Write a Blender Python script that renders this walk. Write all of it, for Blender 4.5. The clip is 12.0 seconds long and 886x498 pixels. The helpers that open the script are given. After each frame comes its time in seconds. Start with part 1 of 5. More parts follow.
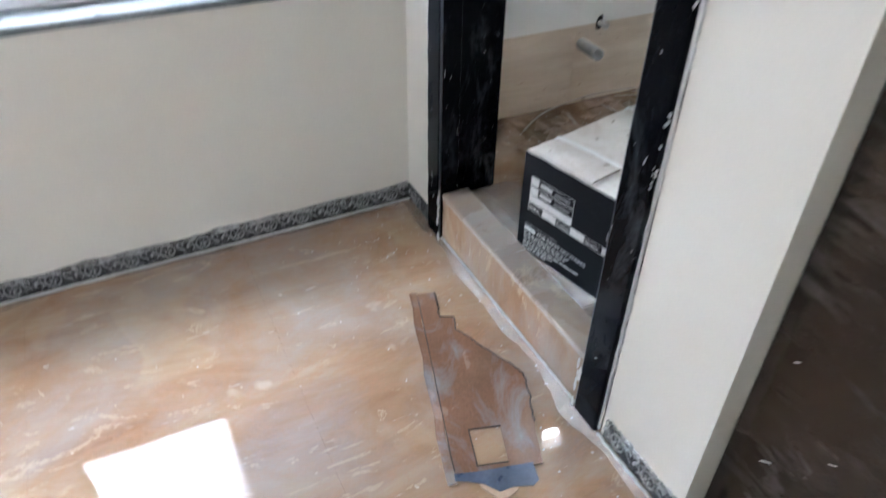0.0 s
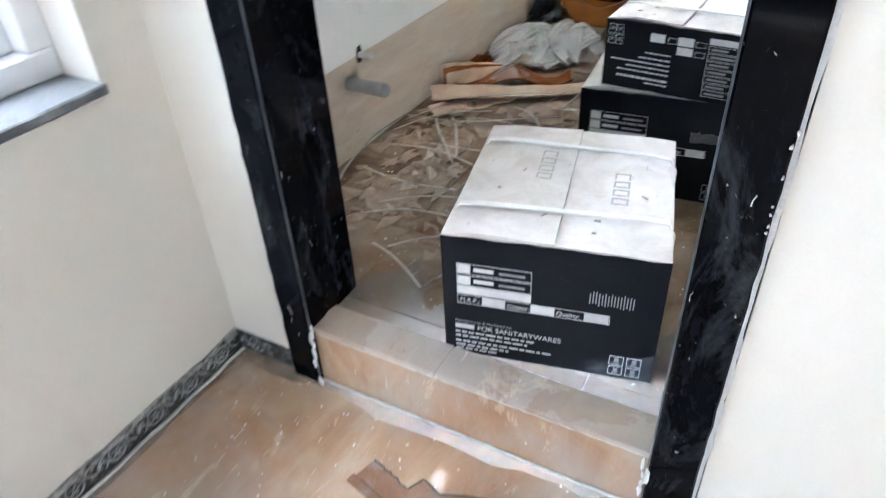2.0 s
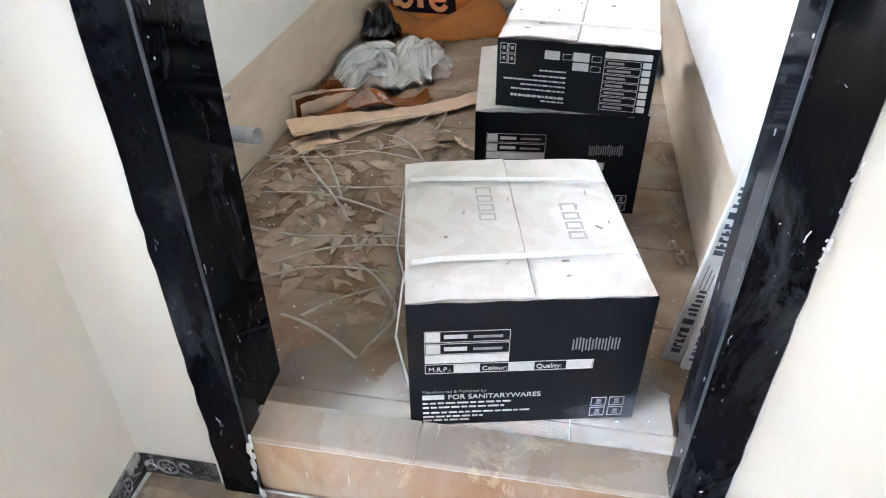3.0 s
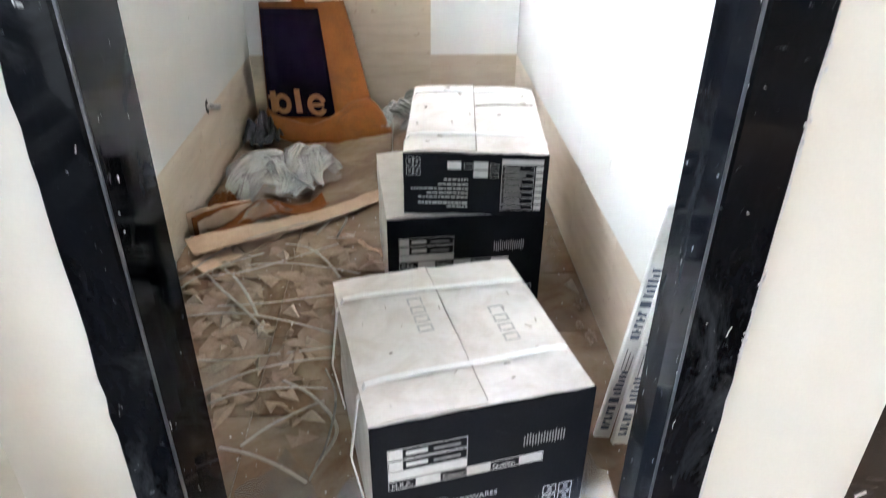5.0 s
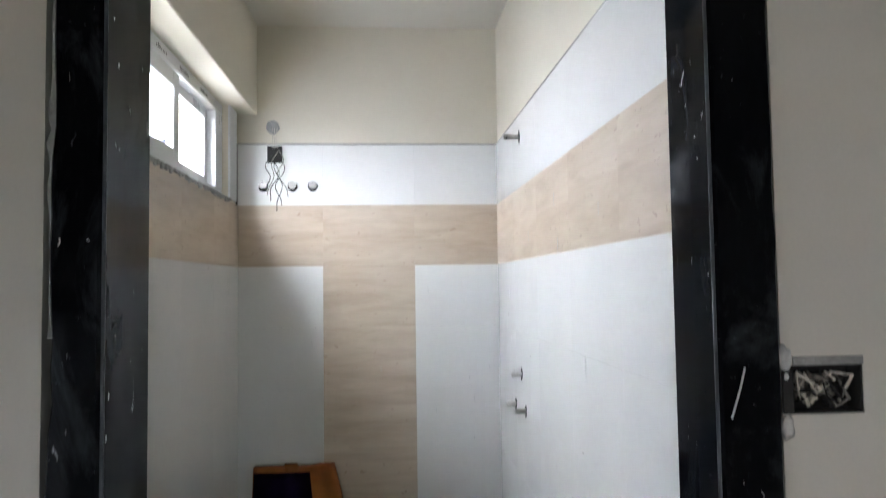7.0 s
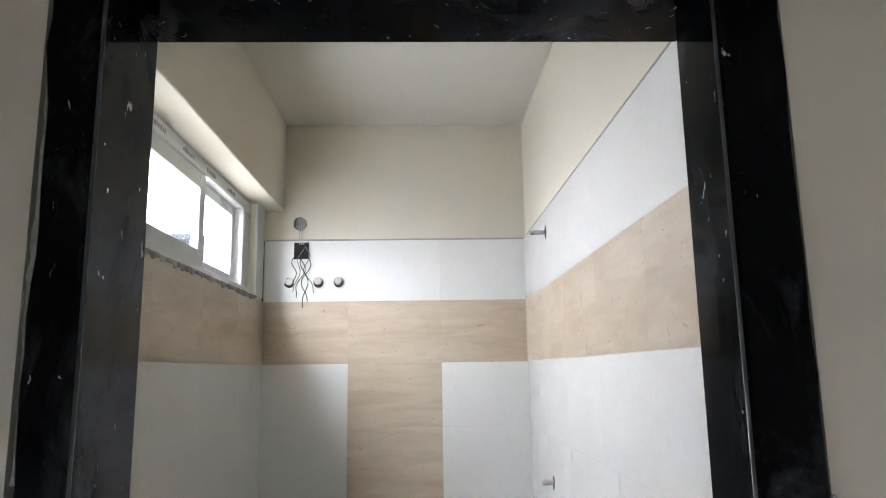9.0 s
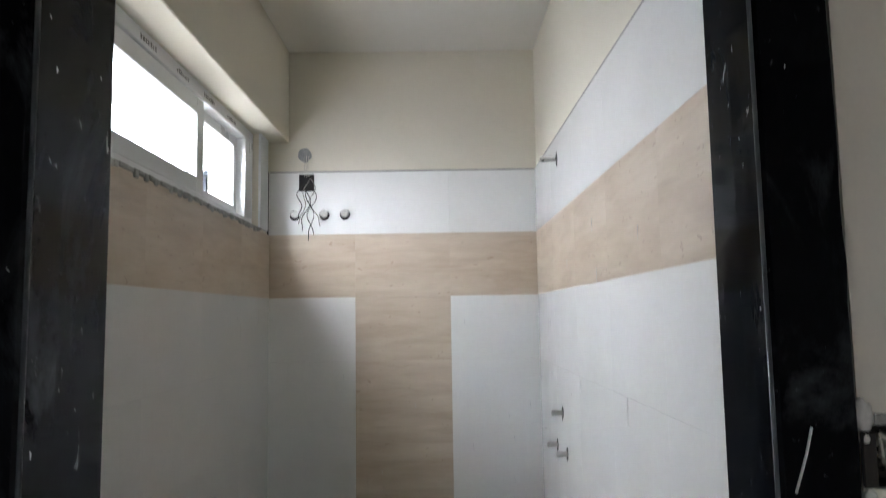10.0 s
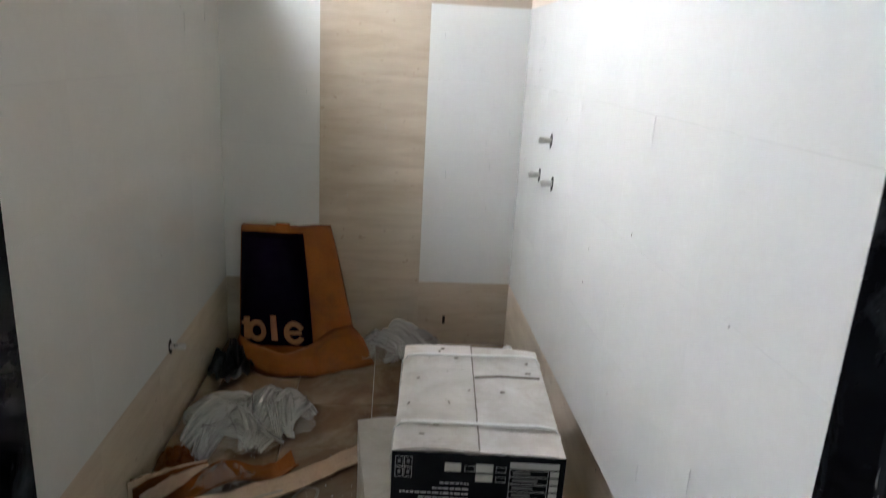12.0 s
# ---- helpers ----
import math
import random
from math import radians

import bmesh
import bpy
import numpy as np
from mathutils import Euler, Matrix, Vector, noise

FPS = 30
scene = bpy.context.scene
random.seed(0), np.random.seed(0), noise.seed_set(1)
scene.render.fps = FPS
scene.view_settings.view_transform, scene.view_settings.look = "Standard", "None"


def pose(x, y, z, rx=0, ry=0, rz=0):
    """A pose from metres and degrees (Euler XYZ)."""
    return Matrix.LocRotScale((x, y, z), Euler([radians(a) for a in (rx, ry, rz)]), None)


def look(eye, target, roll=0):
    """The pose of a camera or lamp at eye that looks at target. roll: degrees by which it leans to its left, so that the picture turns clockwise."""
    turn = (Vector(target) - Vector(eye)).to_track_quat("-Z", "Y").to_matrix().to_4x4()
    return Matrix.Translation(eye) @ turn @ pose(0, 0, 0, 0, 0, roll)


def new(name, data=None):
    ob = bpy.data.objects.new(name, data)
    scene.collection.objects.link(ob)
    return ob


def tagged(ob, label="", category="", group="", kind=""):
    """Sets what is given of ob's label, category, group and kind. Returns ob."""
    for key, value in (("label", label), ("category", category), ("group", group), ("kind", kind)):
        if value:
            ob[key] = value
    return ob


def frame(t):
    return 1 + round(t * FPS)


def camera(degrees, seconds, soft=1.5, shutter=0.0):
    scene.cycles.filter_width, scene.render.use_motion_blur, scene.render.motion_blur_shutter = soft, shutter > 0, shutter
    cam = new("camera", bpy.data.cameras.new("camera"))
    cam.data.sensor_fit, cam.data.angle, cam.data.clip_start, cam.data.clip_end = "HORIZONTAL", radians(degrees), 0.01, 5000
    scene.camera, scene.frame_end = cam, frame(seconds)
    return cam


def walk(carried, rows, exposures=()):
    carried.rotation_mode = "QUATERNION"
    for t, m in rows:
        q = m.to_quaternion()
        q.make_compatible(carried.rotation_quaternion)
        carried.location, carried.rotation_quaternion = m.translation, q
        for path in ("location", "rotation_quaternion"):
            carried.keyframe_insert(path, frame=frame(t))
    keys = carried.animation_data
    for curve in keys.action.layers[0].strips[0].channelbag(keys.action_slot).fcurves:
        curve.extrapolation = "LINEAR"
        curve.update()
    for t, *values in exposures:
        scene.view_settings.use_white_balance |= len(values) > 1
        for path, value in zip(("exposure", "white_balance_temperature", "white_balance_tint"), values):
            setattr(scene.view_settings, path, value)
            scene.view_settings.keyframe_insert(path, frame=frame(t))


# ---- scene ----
cam = camera(65.8, 12.0, soft=1.1, shutter=0.4)
PATH = [
    (0, (-3.332, -1.31, 1.169), (-2.617, 0.095, -0.061), 1.0),
    (0.3, (-3.300, -1.230, 1.056), (-2.659, 0.143, -0.248), 1.8),
    (0.5, (-3.321, -1.169, 1.056), (-2.657, 0.17, -0.273), 1.7),
    (1, (-3.396, -0.959, 1.057), (-2.493, 0.208, -0.293), 0.3),
    (1.5, (-3.438, -0.788, 1.063), (-2.258, 0.169, -0.238), 1.0),
    (2, (-3.37, -0.578, 1.044), (-1.975, 0.23, -0.14), -3.0),
    (2.2, (-3.346, -0.504, 1.041), (-1.867, 0.160, -0.129), -2.3),
    (2.5, (-3.311, -0.394, 1.037), (-1.767, 0.099, -0.134), -1.3),
    (4.5, (-3.259, -0.128, 1.049), (-1.626, -0.182, -0.105), 1.1),
    (5, (-3.307, -0.124, 1.147), (-1.581, -0.212, 0.141), 0.5),
    (5.5, (-3.36, -0.099, 1.19), (-1.485, -0.246, 0.508), 2.0),
    (6, (-3.395, -0.087, 1.324), (-1.438, -0.233, 0.939), 0.2),
    (6.5, (-3.397, -0.094, 1.372), (-1.409, -0.253, 1.227), 0.1),
    (7, (-3.393, -0.098, 1.408), (-1.402, -0.255, 1.508), -0.8),
    (7.5, (-3.379, -0.113, 1.449), (-1.404, -0.263, 1.731), -0.6),
    (9.5, (-3.299, -0.159, 1.467), (-1.327, -0.192, 1.796), -1.0),
    (10, (-3.247, -0.178, 1.414), (-1.256, -0.187, 1.603), -0.9),
    (10.5, (-3.187, -0.189, 1.369), (-1.187, -0.208, 1.363), -0.3),
    (11, (-3.128, -0.182, 1.345), (-1.143, -0.199, 1.101), 1.1),
    (11.5, (-3.053, -0.141, 1.341), (-1.087, -0.213, 0.981), 1.6),
    (11.7, (-3.016, -0.116, 1.324), (-1.062, -0.237, 0.916), 2.2),
    (12, (-2.961, -0.079, 1.298), (-1.043, -0.24, 0.754), 3.2),
]
EXPOSURES = [(0.0, 0.9, 5600, 10), (0.5, 0.9, 5400, 10), (1.5, 1.25, 5450, 10), (2.5, 1.6, 5700, 10), (4.5, 1.57, 5850, 10), (5.5, 0.9, 6000, 10), (6.5, -0.2, 5850, 10),
             (7.5, -0.6, 6050, 10), (9.5, -0.55, 6150, 10), (10.0, -0.9, 6050, 10), (10.5, -1.05, 5900, 10), (11.0, -0.65, 5850, 10), (11.5, -0.3, 6050, 10), (12.0, -0.3, 6250, 10)]
walk(cam, [(t, look(eye, target, roll)) for t, eye, target, roll in PATH], EXPOSURES)

# ---- light ----
world = bpy.data.worlds.new("world")
scene.world = world
world.use_nodes = True
wn = world.node_tree
sky = wn.nodes.new("ShaderNodeTexSky")
sky.sky_type = "NISHITA"
sky.sun_disc = False
sky.sun_elevation, sky.sun_rotation = radians(58), radians(120)
wn.links.new(sky.outputs[0], wn.nodes["Background"].inputs[0])
wn.nodes["Background"].inputs[1].default_value = 0.10


def area_lamp(name, m, sx, sy, watts, colour=(1, 1, 1)):
    data = bpy.data.lights.new(name, "AREA")
    data.shape, data.size, data.size_y, data.energy, data.color = "RECTANGLE", sx, sy, watts, colour
    ob = new(name, data)
    ob.matrix_world = m
    return ob


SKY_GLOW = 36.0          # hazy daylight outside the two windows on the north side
WEST_WATTS = 8.0       # daylight of the balcony opening behind the walker
area_lamp("balcony_daylight", look((-5.62, -0.9, 0.75), (-2.5, -0.9, 0.35)), 1.7, 1.4, WEST_WATTS, (1.0, 0.98, 0.95))

# ---- materials ----


def nodes_of(name):
    m = bpy.data.materials.new(name)
    m.use_nodes = True
    return m, m.node_tree.nodes, m.node_tree.links, m.node_tree.nodes["Principled BSDF"]


def ramp(n, l, fac, stops):
    r = n.new("ShaderNodeValToRGB")
    while len(r.color_ramp.elements) < len(stops):
        r.color_ramp.elements.new(0.5)
    for e, (p, c) in zip(r.color_ramp.elements, stops):
        e.position, e.color = p, (*c, 1)
    l.new(fac, r.inputs[0])
    return r.outputs[0]


def blend(n, l, fac, a, b, mode="MIX"):
    x = n.new("ShaderNodeMix")
    x.data_type, x.blend_type = "RGBA", mode
    for sock, v in ((x.inputs[0], fac), (x.inputs[6], a), (x.inputs[7], b)):
        if isinstance(v, (int, float)):
            sock.default_value = v
        elif isinstance(v, tuple):
            sock.default_value = (*v, 1)
        else:
            l.new(v, sock)
    return x.outputs[2]


def coords(n, l, scale=(1, 1, 1), jitter=True, rot=(0, 0, 0), run_on=False):
    """Object coordinates, stretched, and moved at random from object to object; run_on: one pattern over all pieces."""
    if run_on:
        geo, mp = n.new("ShaderNodeNewGeometry"), n.new("ShaderNodeMapping")
        mp.inputs["Scale"].default_value, mp.inputs["Rotation"].default_value = scale, rot
        l.new(geo.outputs["Position"], mp.inputs["Vector"])
        return mp.outputs[0]
    tc, mp = n.new("ShaderNodeTexCoord"), n.new("ShaderNodeMapping")
    mp.inputs["Scale"].default_value = scale
    mp.inputs["Rotation"].default_value = rot
    l.new(tc.outputs["Object"], mp.inputs["Vector"])
    if jitter:
        info, mul = n.new("ShaderNodeObjectInfo"), n.new("ShaderNodeMath")
        mul.operation = "MULTIPLY"
        mul.inputs[1].default_value = 37.0
        l.new(info.outputs["Random"], mul.inputs[0])
        l.new(mul.outputs[0], mp.inputs["Location"])
    return mp.outputs[0]


def noise_tex(n, l, vec, scale, detail=4, rough=0.55, distort=0.0):
    t = n.new("ShaderNodeTexNoise")
    t.inputs["Scale"].default_value, t.inputs["Detail"].default_value = scale, detail
    t.inputs["Roughness"].default_value, t.inputs["Distortion"].default_value = rough, distort
    l.new(vec, t.inputs["Vector"])
    return t.outputs[0]


def bump(n, l, bs, height, strength, distance=0.002):
    b = n.new("ShaderNodeBump")
    b.inputs["Strength"].default_value, b.inputs["Distance"].default_value = strength, distance
    l.new(height, b.inputs["Height"])
    l.new(b.outputs[0], bs.inputs["Normal"])


def surface(name, base, second, rough=0.6, scale=4.0, grain=120.0, grain_amount=0.12, relief=0.15, stretch=(1, 1, 1),
            jitter=True, metal=0.0, dirt=None, dirt_from=0.58, dirt_to=0.72, dirt_scale=6.0, rough_vary=0.12, spec=0.5):
    """Colour that wanders between two tones, a fine grain, relief and, where given, patches of dirt."""
    m, n, l, bs = nodes_of(name)
    v = coords(n, l, stretch, jitter)
    big = noise_tex(n, l, v, scale, 5, 0.6, 0.4)
    fine = noise_tex(n, l, v, grain, 3, 0.6)
    col = ramp(n, l, big, [(0.3, base), (0.7, second)])
    dark = ramp(n, l, fine, [(0.3, (1 - grain_amount,) * 3), (0.7, (1, 1, 1))])
    col = blend(n, l, 1.0, col, dark, "MULTIPLY")
    if dirt:
        d = ramp(n, l, noise_tex(n, l, v, dirt_scale, 8, 0.68, 0.8), [(dirt_from, (0, 0, 0)), (dirt_to, (1, 1, 1))])
        col = blend(n, l, d, col, dirt)
    l.new(col, bs.inputs["Base Color"])
    rr = ramp(n, l, big, [(0.25, (max(rough - rough_vary, 0.02),) * 3), (0.75, (min(rough + rough_vary, 1),) * 3)])
    l.new(rr, bs.inputs["Roughness"])
    bs.inputs["Metallic"].default_value = metal
    bs.inputs["Specular IOR Level"].default_value = spec
    bump(n, l, bs, fine, relief)
    return m


def marble_floor(name="beige_marble_tile", dusty=0.0):
    """Polished beige tile with orange veins under a film of cement dust."""
    m, n, l, bs = nodes_of(name)
    v = coords(n, l, (1.0, 2.6, 1), True, (0, 0, 0.5), True)
    w = coords(n, l, (1, 1, 1), True, (0, 0, 0), True)
    clouds = noise_tex(n, l, v, 1.9, 6, 0.6, 1.2)
    veins = noise_tex(n, l, v, 4.0, 8, 0.65, 2.2)
    col = ramp(n, l, clouds, [(0.25, (0.24, 0.128, 0.064)), (0.45, (0.325, 0.20, 0.113)), (0.62, (0.40, 0.285, 0.185)), (0.8, (0.48, 0.38, 0.285))])
    col = blend(n, l, ramp(n, l, veins, [(0.5, (0, 0, 0)), (0.54, (0.55,) * 3), (0.58, (0, 0, 0))]), col, (0.38, 0.21, 0.12))
    dust = noise_tex(n, l, w, 2.6, 9, 0.66, 0.5)
    fac = ramp(n, l, dust, [(0.43 - dusty, (0.05 + dusty,) * 3), (0.70 - dusty, (0.72,) * 3)])
    col = blend(n, l, fac, col, (0.34, 0.33, 0.325))
    thin = noise_tex(n, l, v, 2.6, 10, 0.7, 3.0)
    col = blend(n, l, ramp(n, l, thin, [(0.47, (0, 0, 0)), (0.49, (0.28,) * 3), (0.51, (0, 0, 0))]), col, (0.37, 0.22, 0.12))
    col = blend(n, l, ramp(n, l, thin, [(0.60, (0, 0, 0)), (0.63, (0.5,) * 3), (0.66, (0, 0, 0))]), col, (0.62, 0.51, 0.37))
    stain = noise_tex(n, l, w, 2.3, 3, 0.5, 0.5)
    col = blend(n, l, ramp(n, l, stain, [(0.60, (0, 0, 0)), (0.635, (0.22,) * 3), (0.68, (0.12,) * 3)]), col, (0.52, 0.43, 0.29))
    blots = ramp(n, l, noise_tex(n, l, w, 6.5, 3, 0.5, 0.3), [(0.68, (0, 0, 0)), (0.72, (0.28,) * 3), (0.8, (0.15,) * 3)])
    col = blend(n, l, blots, col, (0.66, 0.60, 0.48))
    specks = noise_tex(n, l, w, 42, 2, 0.5)
    col = blend(n, l, ramp(n, l, specks, [(0.745, (0, 0, 0)), (0.78, (0.45,) * 3)]), col, (0.78, 0.74, 0.66))
    scr = noise_tex(n, l, coords(n, l, (1, 9, 1), True, (0, 0, 1.1), True), 9, 5, 0.6, 0.3)
    col = blend(n, l, ramp(n, l, scr, [(0.69, (0, 0, 0)), (0.72, (0.4,) * 3)]), col, (0.72, 0.71, 0.69))
    l.new(col, bs.inputs["Base Color"])
    l.new(ramp(n, l, dust, [(0.46 - dusty, (0.03 + dusty,) * 3), (0.80 - dusty, (0.20 + dusty,) * 3)]), bs.inputs["Roughness"])
    bump(n, l, bs, noise_tex(n, l, w, 9, 3), 0.012)
    return m


def travertine():
    """Matt beige wall tile with level grain and small pits."""
    m, n, l, bs = nodes_of("travertine_tile")
    v = coords(n, l, (1.3, 1.3, 9), True)
    w = coords(n, l, (1, 1, 2.6), True)
    bands = noise_tex(n, l, v, 2.2, 7, 0.62, 0.5)
    clouds = noise_tex(n, l, w, 3.0, 3, 0.5, 0.4)
    col = ramp(n, l, bands, [(0.3, (0.47, 0.365, 0.265)), (0.5, (0.575, 0.472, 0.36)), (0.72, (0.66, 0.565, 0.455))])
    col = blend(n, l, 0.35, col, ramp(n, l, clouds, [(0.3, (0.46, 0.36, 0.265)), (0.7, (0.67, 0.58, 0.475))]))
    pits = noise_tex(n, l, coords(n, l, (1, 1, 1.9), True), 26, 2, 0.5, 0.6)
    col = blend(n, l, ramp(n, l, pits, [(0.685, (0, 0, 0)), (0.72, (0.5,) * 3)]), col, (0.36, 0.24, 0.17))
    l.new(col, bs.inputs["Base Color"])
    bs.inputs["Roughness"].default_value = 0.34
    bump(n, l, bs, bands, 0.05)
    return m


def black_granite():
    """Polished black stone with dust in it and splashes of dried paint."""
    m, n, l, bs = nodes_of("black_granite")
    v = coords(n, l, (1, 1, 0.45), False)
    sparkle = noise_tex(n, l, v, 90, 2, 0.6)
    col = ramp(n, l, sparkle, [(0.5, (0.0014, 0.0016, 0.0022)), (0.85, (0.004, 0.0045, 0.006))])
    haze = ramp(n, l, noise_tex(n, l, v, 7, 8, 0.7, 0.8), [(0.52, (0, 0, 0)), (0.84, (0.17,) * 3)])
    specks = ramp(n, l, noise_tex(n, l, coords(n, l, (1, 1, 0.8), False), 55, 4, 0.7, 0.6), [(0.66, (0, 0, 0)), (0.74, (0.30,) * 3)])
    col = blend(n, l, specks, col, (0.30, 0.32, 0.35))
    col = blend(n, l, haze, col, (0.36, 0.39, 0.43))
    drops = ramp(n, l, noise_tex(n, l, coords(n, l, (1.7, 1.7, 0.7), False), 30, 3, 0.55, 0.9), [(0.70, (0, 0, 0)), (0.74, (0.8,) * 3)])
    col = blend(n, l, drops, col, (0.62, 0.62, 0.60))
    l.new(col, bs.inputs["Base Color"])
    l.new(ramp(n, l, haze, [(0.0, (0.08,) * 3), (0.2, (0.5,) * 3)]), bs.inputs["Roughness"])
    bs.inputs["Specular IOR Level"].default_value = 0.4
    bs.inputs["IOR"].default_value = 1.15
    bump(n, l, bs, noise_tex(n, l, v, 14, 2), 0.012)
    return m


def smeared_skirting():
    """Black stone skirting with wisps of dried white plaster."""
    m, n, l, bs = nodes_of("smeared_skirting")
    v = coords(n, l, (1.0, 1.0, 1.6), False)
    wisps = noise_tex(n, l, v, 16, 9, 0.72, 2.2)
    fac = ramp(n, l, wisps, [(0.50, (0, 0, 0)), (0.58, (0.28,) * 3), (0.62, (0.06,) * 3), (0.72, (0.6,) * 3)])
    col = blend(n, l, fac, (0.012, 0.012, 0.014), (0.50, 0.50, 0.50))
    l.new(col, bs.inputs["Base Color"])
    bs.inputs["Roughness"].default_value = 0.6
    bump(n, l, bs, wisps, 0.5, 0.004)
    return m


def carton_white():
    """White printed board, dusty, scuffed and creased."""
    m, n, l, bs = nodes_of("white_carton")
    v = coords(n, l, (1, 1, 1), True)
    clouds = noise_tex(n, l, v, 5, 7, 0.65, 0.6)
    col = ramp(n, l, clouds, [(0.3, (0.56, 0.53, 0.49)), (0.6, (0.76, 0.725, 0.70)), (0.8, (0.82, 0.79, 0.775))])
    scuff = ramp(n, l, noise_tex(n, l, coords(n, l, (1, 4, 1), True), 14, 8, 0.7, 1.5), [(0.60, (0, 0, 0)), (0.74, (0.62,) * 3)])
    col = blend(n, l, scuff, col, (0.36, 0.30, 0.255))
    smear = ramp(n, l, noise_tex(n, l, v, 9, 6, 0.7, 1.0), [(0.47, (0, 0, 0)), (0.66, (0.55,) * 3)])
    col = blend(n, l, smear, col, (0.55, 0.48, 0.43))
    l.new(col, bs.inputs["Base Color"])
    bs.inputs["Roughness"].default_value = 0.62
    bump(n, l, bs, clouds, 0.25, 0.006)
    return m


def clear(name, colour, rough, through_share, shine=0.5):
    """Thin clear sheet: part see-through, part a soft sheen."""
    m, n, l, bs = nodes_of(name)
    bs.inputs["Base Color"].default_value = (*colour, 1)
    bs.inputs["Roughness"].default_value = rough
    bs.inputs["Specular IOR Level"].default_value = shine
    tr, mix = n.new("ShaderNodeBsdfTransparent"), n.new("ShaderNodeMixShader")
    mix.inputs[0].default_value = 1 - through_share
    l.new(tr.outputs[0], mix.inputs[1])
    l.new(bs.outputs[0], mix.inputs[2])
    l.new(mix.outputs[0], n["Material Output"].inputs["Surface"])
    return m


def dust_film(name, colour, share, scale):
    """A film of dust or dried wash that thins out in patches."""
    m, n, l, bs = nodes_of(name)
    w = coords(n, l, (1, 1, 1), False, (0, 0, 0), True)
    a = noise_tex(n, l, w, scale, 8, 0.7, 0.6)
    l.new(ramp(n, l, noise_tex(n, l, w, 60, 3), [(0.3, tuple(c * 0.85 for c in colour)), (0.7, colour)]), bs.inputs["Base Color"])
    bs.inputs["Roughness"].default_value = 0.7
    l.new(ramp(n, l, a, [(0.30, (0.0,) * 3), (0.66, (share,) * 3)]), bs.inputs["Alpha"])
    return m


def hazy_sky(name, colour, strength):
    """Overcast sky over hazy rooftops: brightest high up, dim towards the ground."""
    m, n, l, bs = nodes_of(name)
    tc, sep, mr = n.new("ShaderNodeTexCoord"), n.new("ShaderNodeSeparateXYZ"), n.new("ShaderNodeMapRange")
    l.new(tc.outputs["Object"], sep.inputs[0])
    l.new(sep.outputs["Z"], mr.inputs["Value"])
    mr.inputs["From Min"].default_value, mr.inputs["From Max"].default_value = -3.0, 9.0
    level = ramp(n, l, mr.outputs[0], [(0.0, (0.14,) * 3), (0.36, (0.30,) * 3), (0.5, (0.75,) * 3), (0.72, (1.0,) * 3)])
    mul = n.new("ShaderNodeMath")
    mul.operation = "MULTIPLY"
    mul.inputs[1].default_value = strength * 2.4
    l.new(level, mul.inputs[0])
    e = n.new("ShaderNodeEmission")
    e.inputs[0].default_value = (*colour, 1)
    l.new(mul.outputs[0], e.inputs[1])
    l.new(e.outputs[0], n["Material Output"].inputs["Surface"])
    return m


M_FLOOR = marble_floor()
M_TREAD = marble_floor("dusty_marble_tread", 0.16)
M_TRAV = travertine()
M_WHITE_TILE = surface("white_wall_tile", (0.84, 0.832, 0.81), (0.88, 0.872, 0.85), 0.16, 2.5, 60, 0.02, 0.03, rough_vary=0.05,
                       dirt=(0.60, 0.56, 0.50), dirt_from=0.70, dirt_to=0.9, dirt_scale=9)
M_BATH_FLOOR = surface("dusty_beige_floor_tile", (0.135, 0.072, 0.034), (0.225, 0.14, 0.078), 0.72, 5, 90, 0.15, 0.2,
                       dirt=(0.25, 0.20, 0.155), dirt_from=0.42, dirt_to=0.68, dirt_scale=5)
M_GROUT = surface("cement_grout", (0.42, 0.40, 0.37), (0.55, 0.53, 0.50), 0.9, 9, 180, 0.3, 0.5)
M_WALL = surface("cream_wall_paint", (0.70, 0.665, 0.595), (0.745, 0.715, 0.65), 0.55, 1.3, 160, 0.035, 0.10, jitter=False,
                 dirt=(0.60, 0.57, 0.52), dirt_from=0.66, dirt_to=0.9, dirt_scale=2.2)
M_PAINT2 = surface("bathroom_wall_paint", (0.70, 0.648, 0.535), (0.75, 0.70, 0.59), 0.6, 1.6, 150, 0.03, 0.10, jitter=False)
M_CEIL = surface("white_ceiling_paint", (0.74, 0.71, 0.635), (0.79, 0.76, 0.69), 0.7, 1.5, 150, 0.03, 0.08, jitter=False)
M_GRANITE = black_granite()
# paler than the jambs: dust plus the edge highlight, put into the colour
M_BEAD = surface("highlit_dusty_granite_edge", (0.022, 0.026, 0.034), (0.09, 0.10, 0.115), 0.4, 9, 160, 0.3, 0.2, (1, 1, 0.4), False)
M_SKIRT = smeared_skirting()
M_CEMENT = surface("grey_cement", (0.30, 0.30, 0.30), (0.50, 0.49, 0.47), 0.9, 14, 150, 0.3, 0.6)
M_BROWN_STONE = surface("dark_brown_polished_wood", (0.012, 0.008, 0.006), (0.040, 0.026, 0.019), 0.2, 7, 160, 0.4, 0.05, (1, 0.5, 2.2), False,
                        dirt=(0.085, 0.078, 0.075), dirt_from=0.52, dirt_to=0.8, dirt_scale=9)
M_SILL_STONE = surface("grey_granite_sill", (0.10, 0.11, 0.12), (0.24, 0.25, 0.26), 0.35, 12, 240, 0.3, 0.1, jitter=False)
M_UPVC = surface("white_upvc", (0.76, 0.77, 0.78), (0.80, 0.80, 0.81), 0.35, 5, 90, 0.03, 0.04)
M_GLASS = clear("window_glass", (0.8, 0.85, 0.86), 0.02, 0.93)
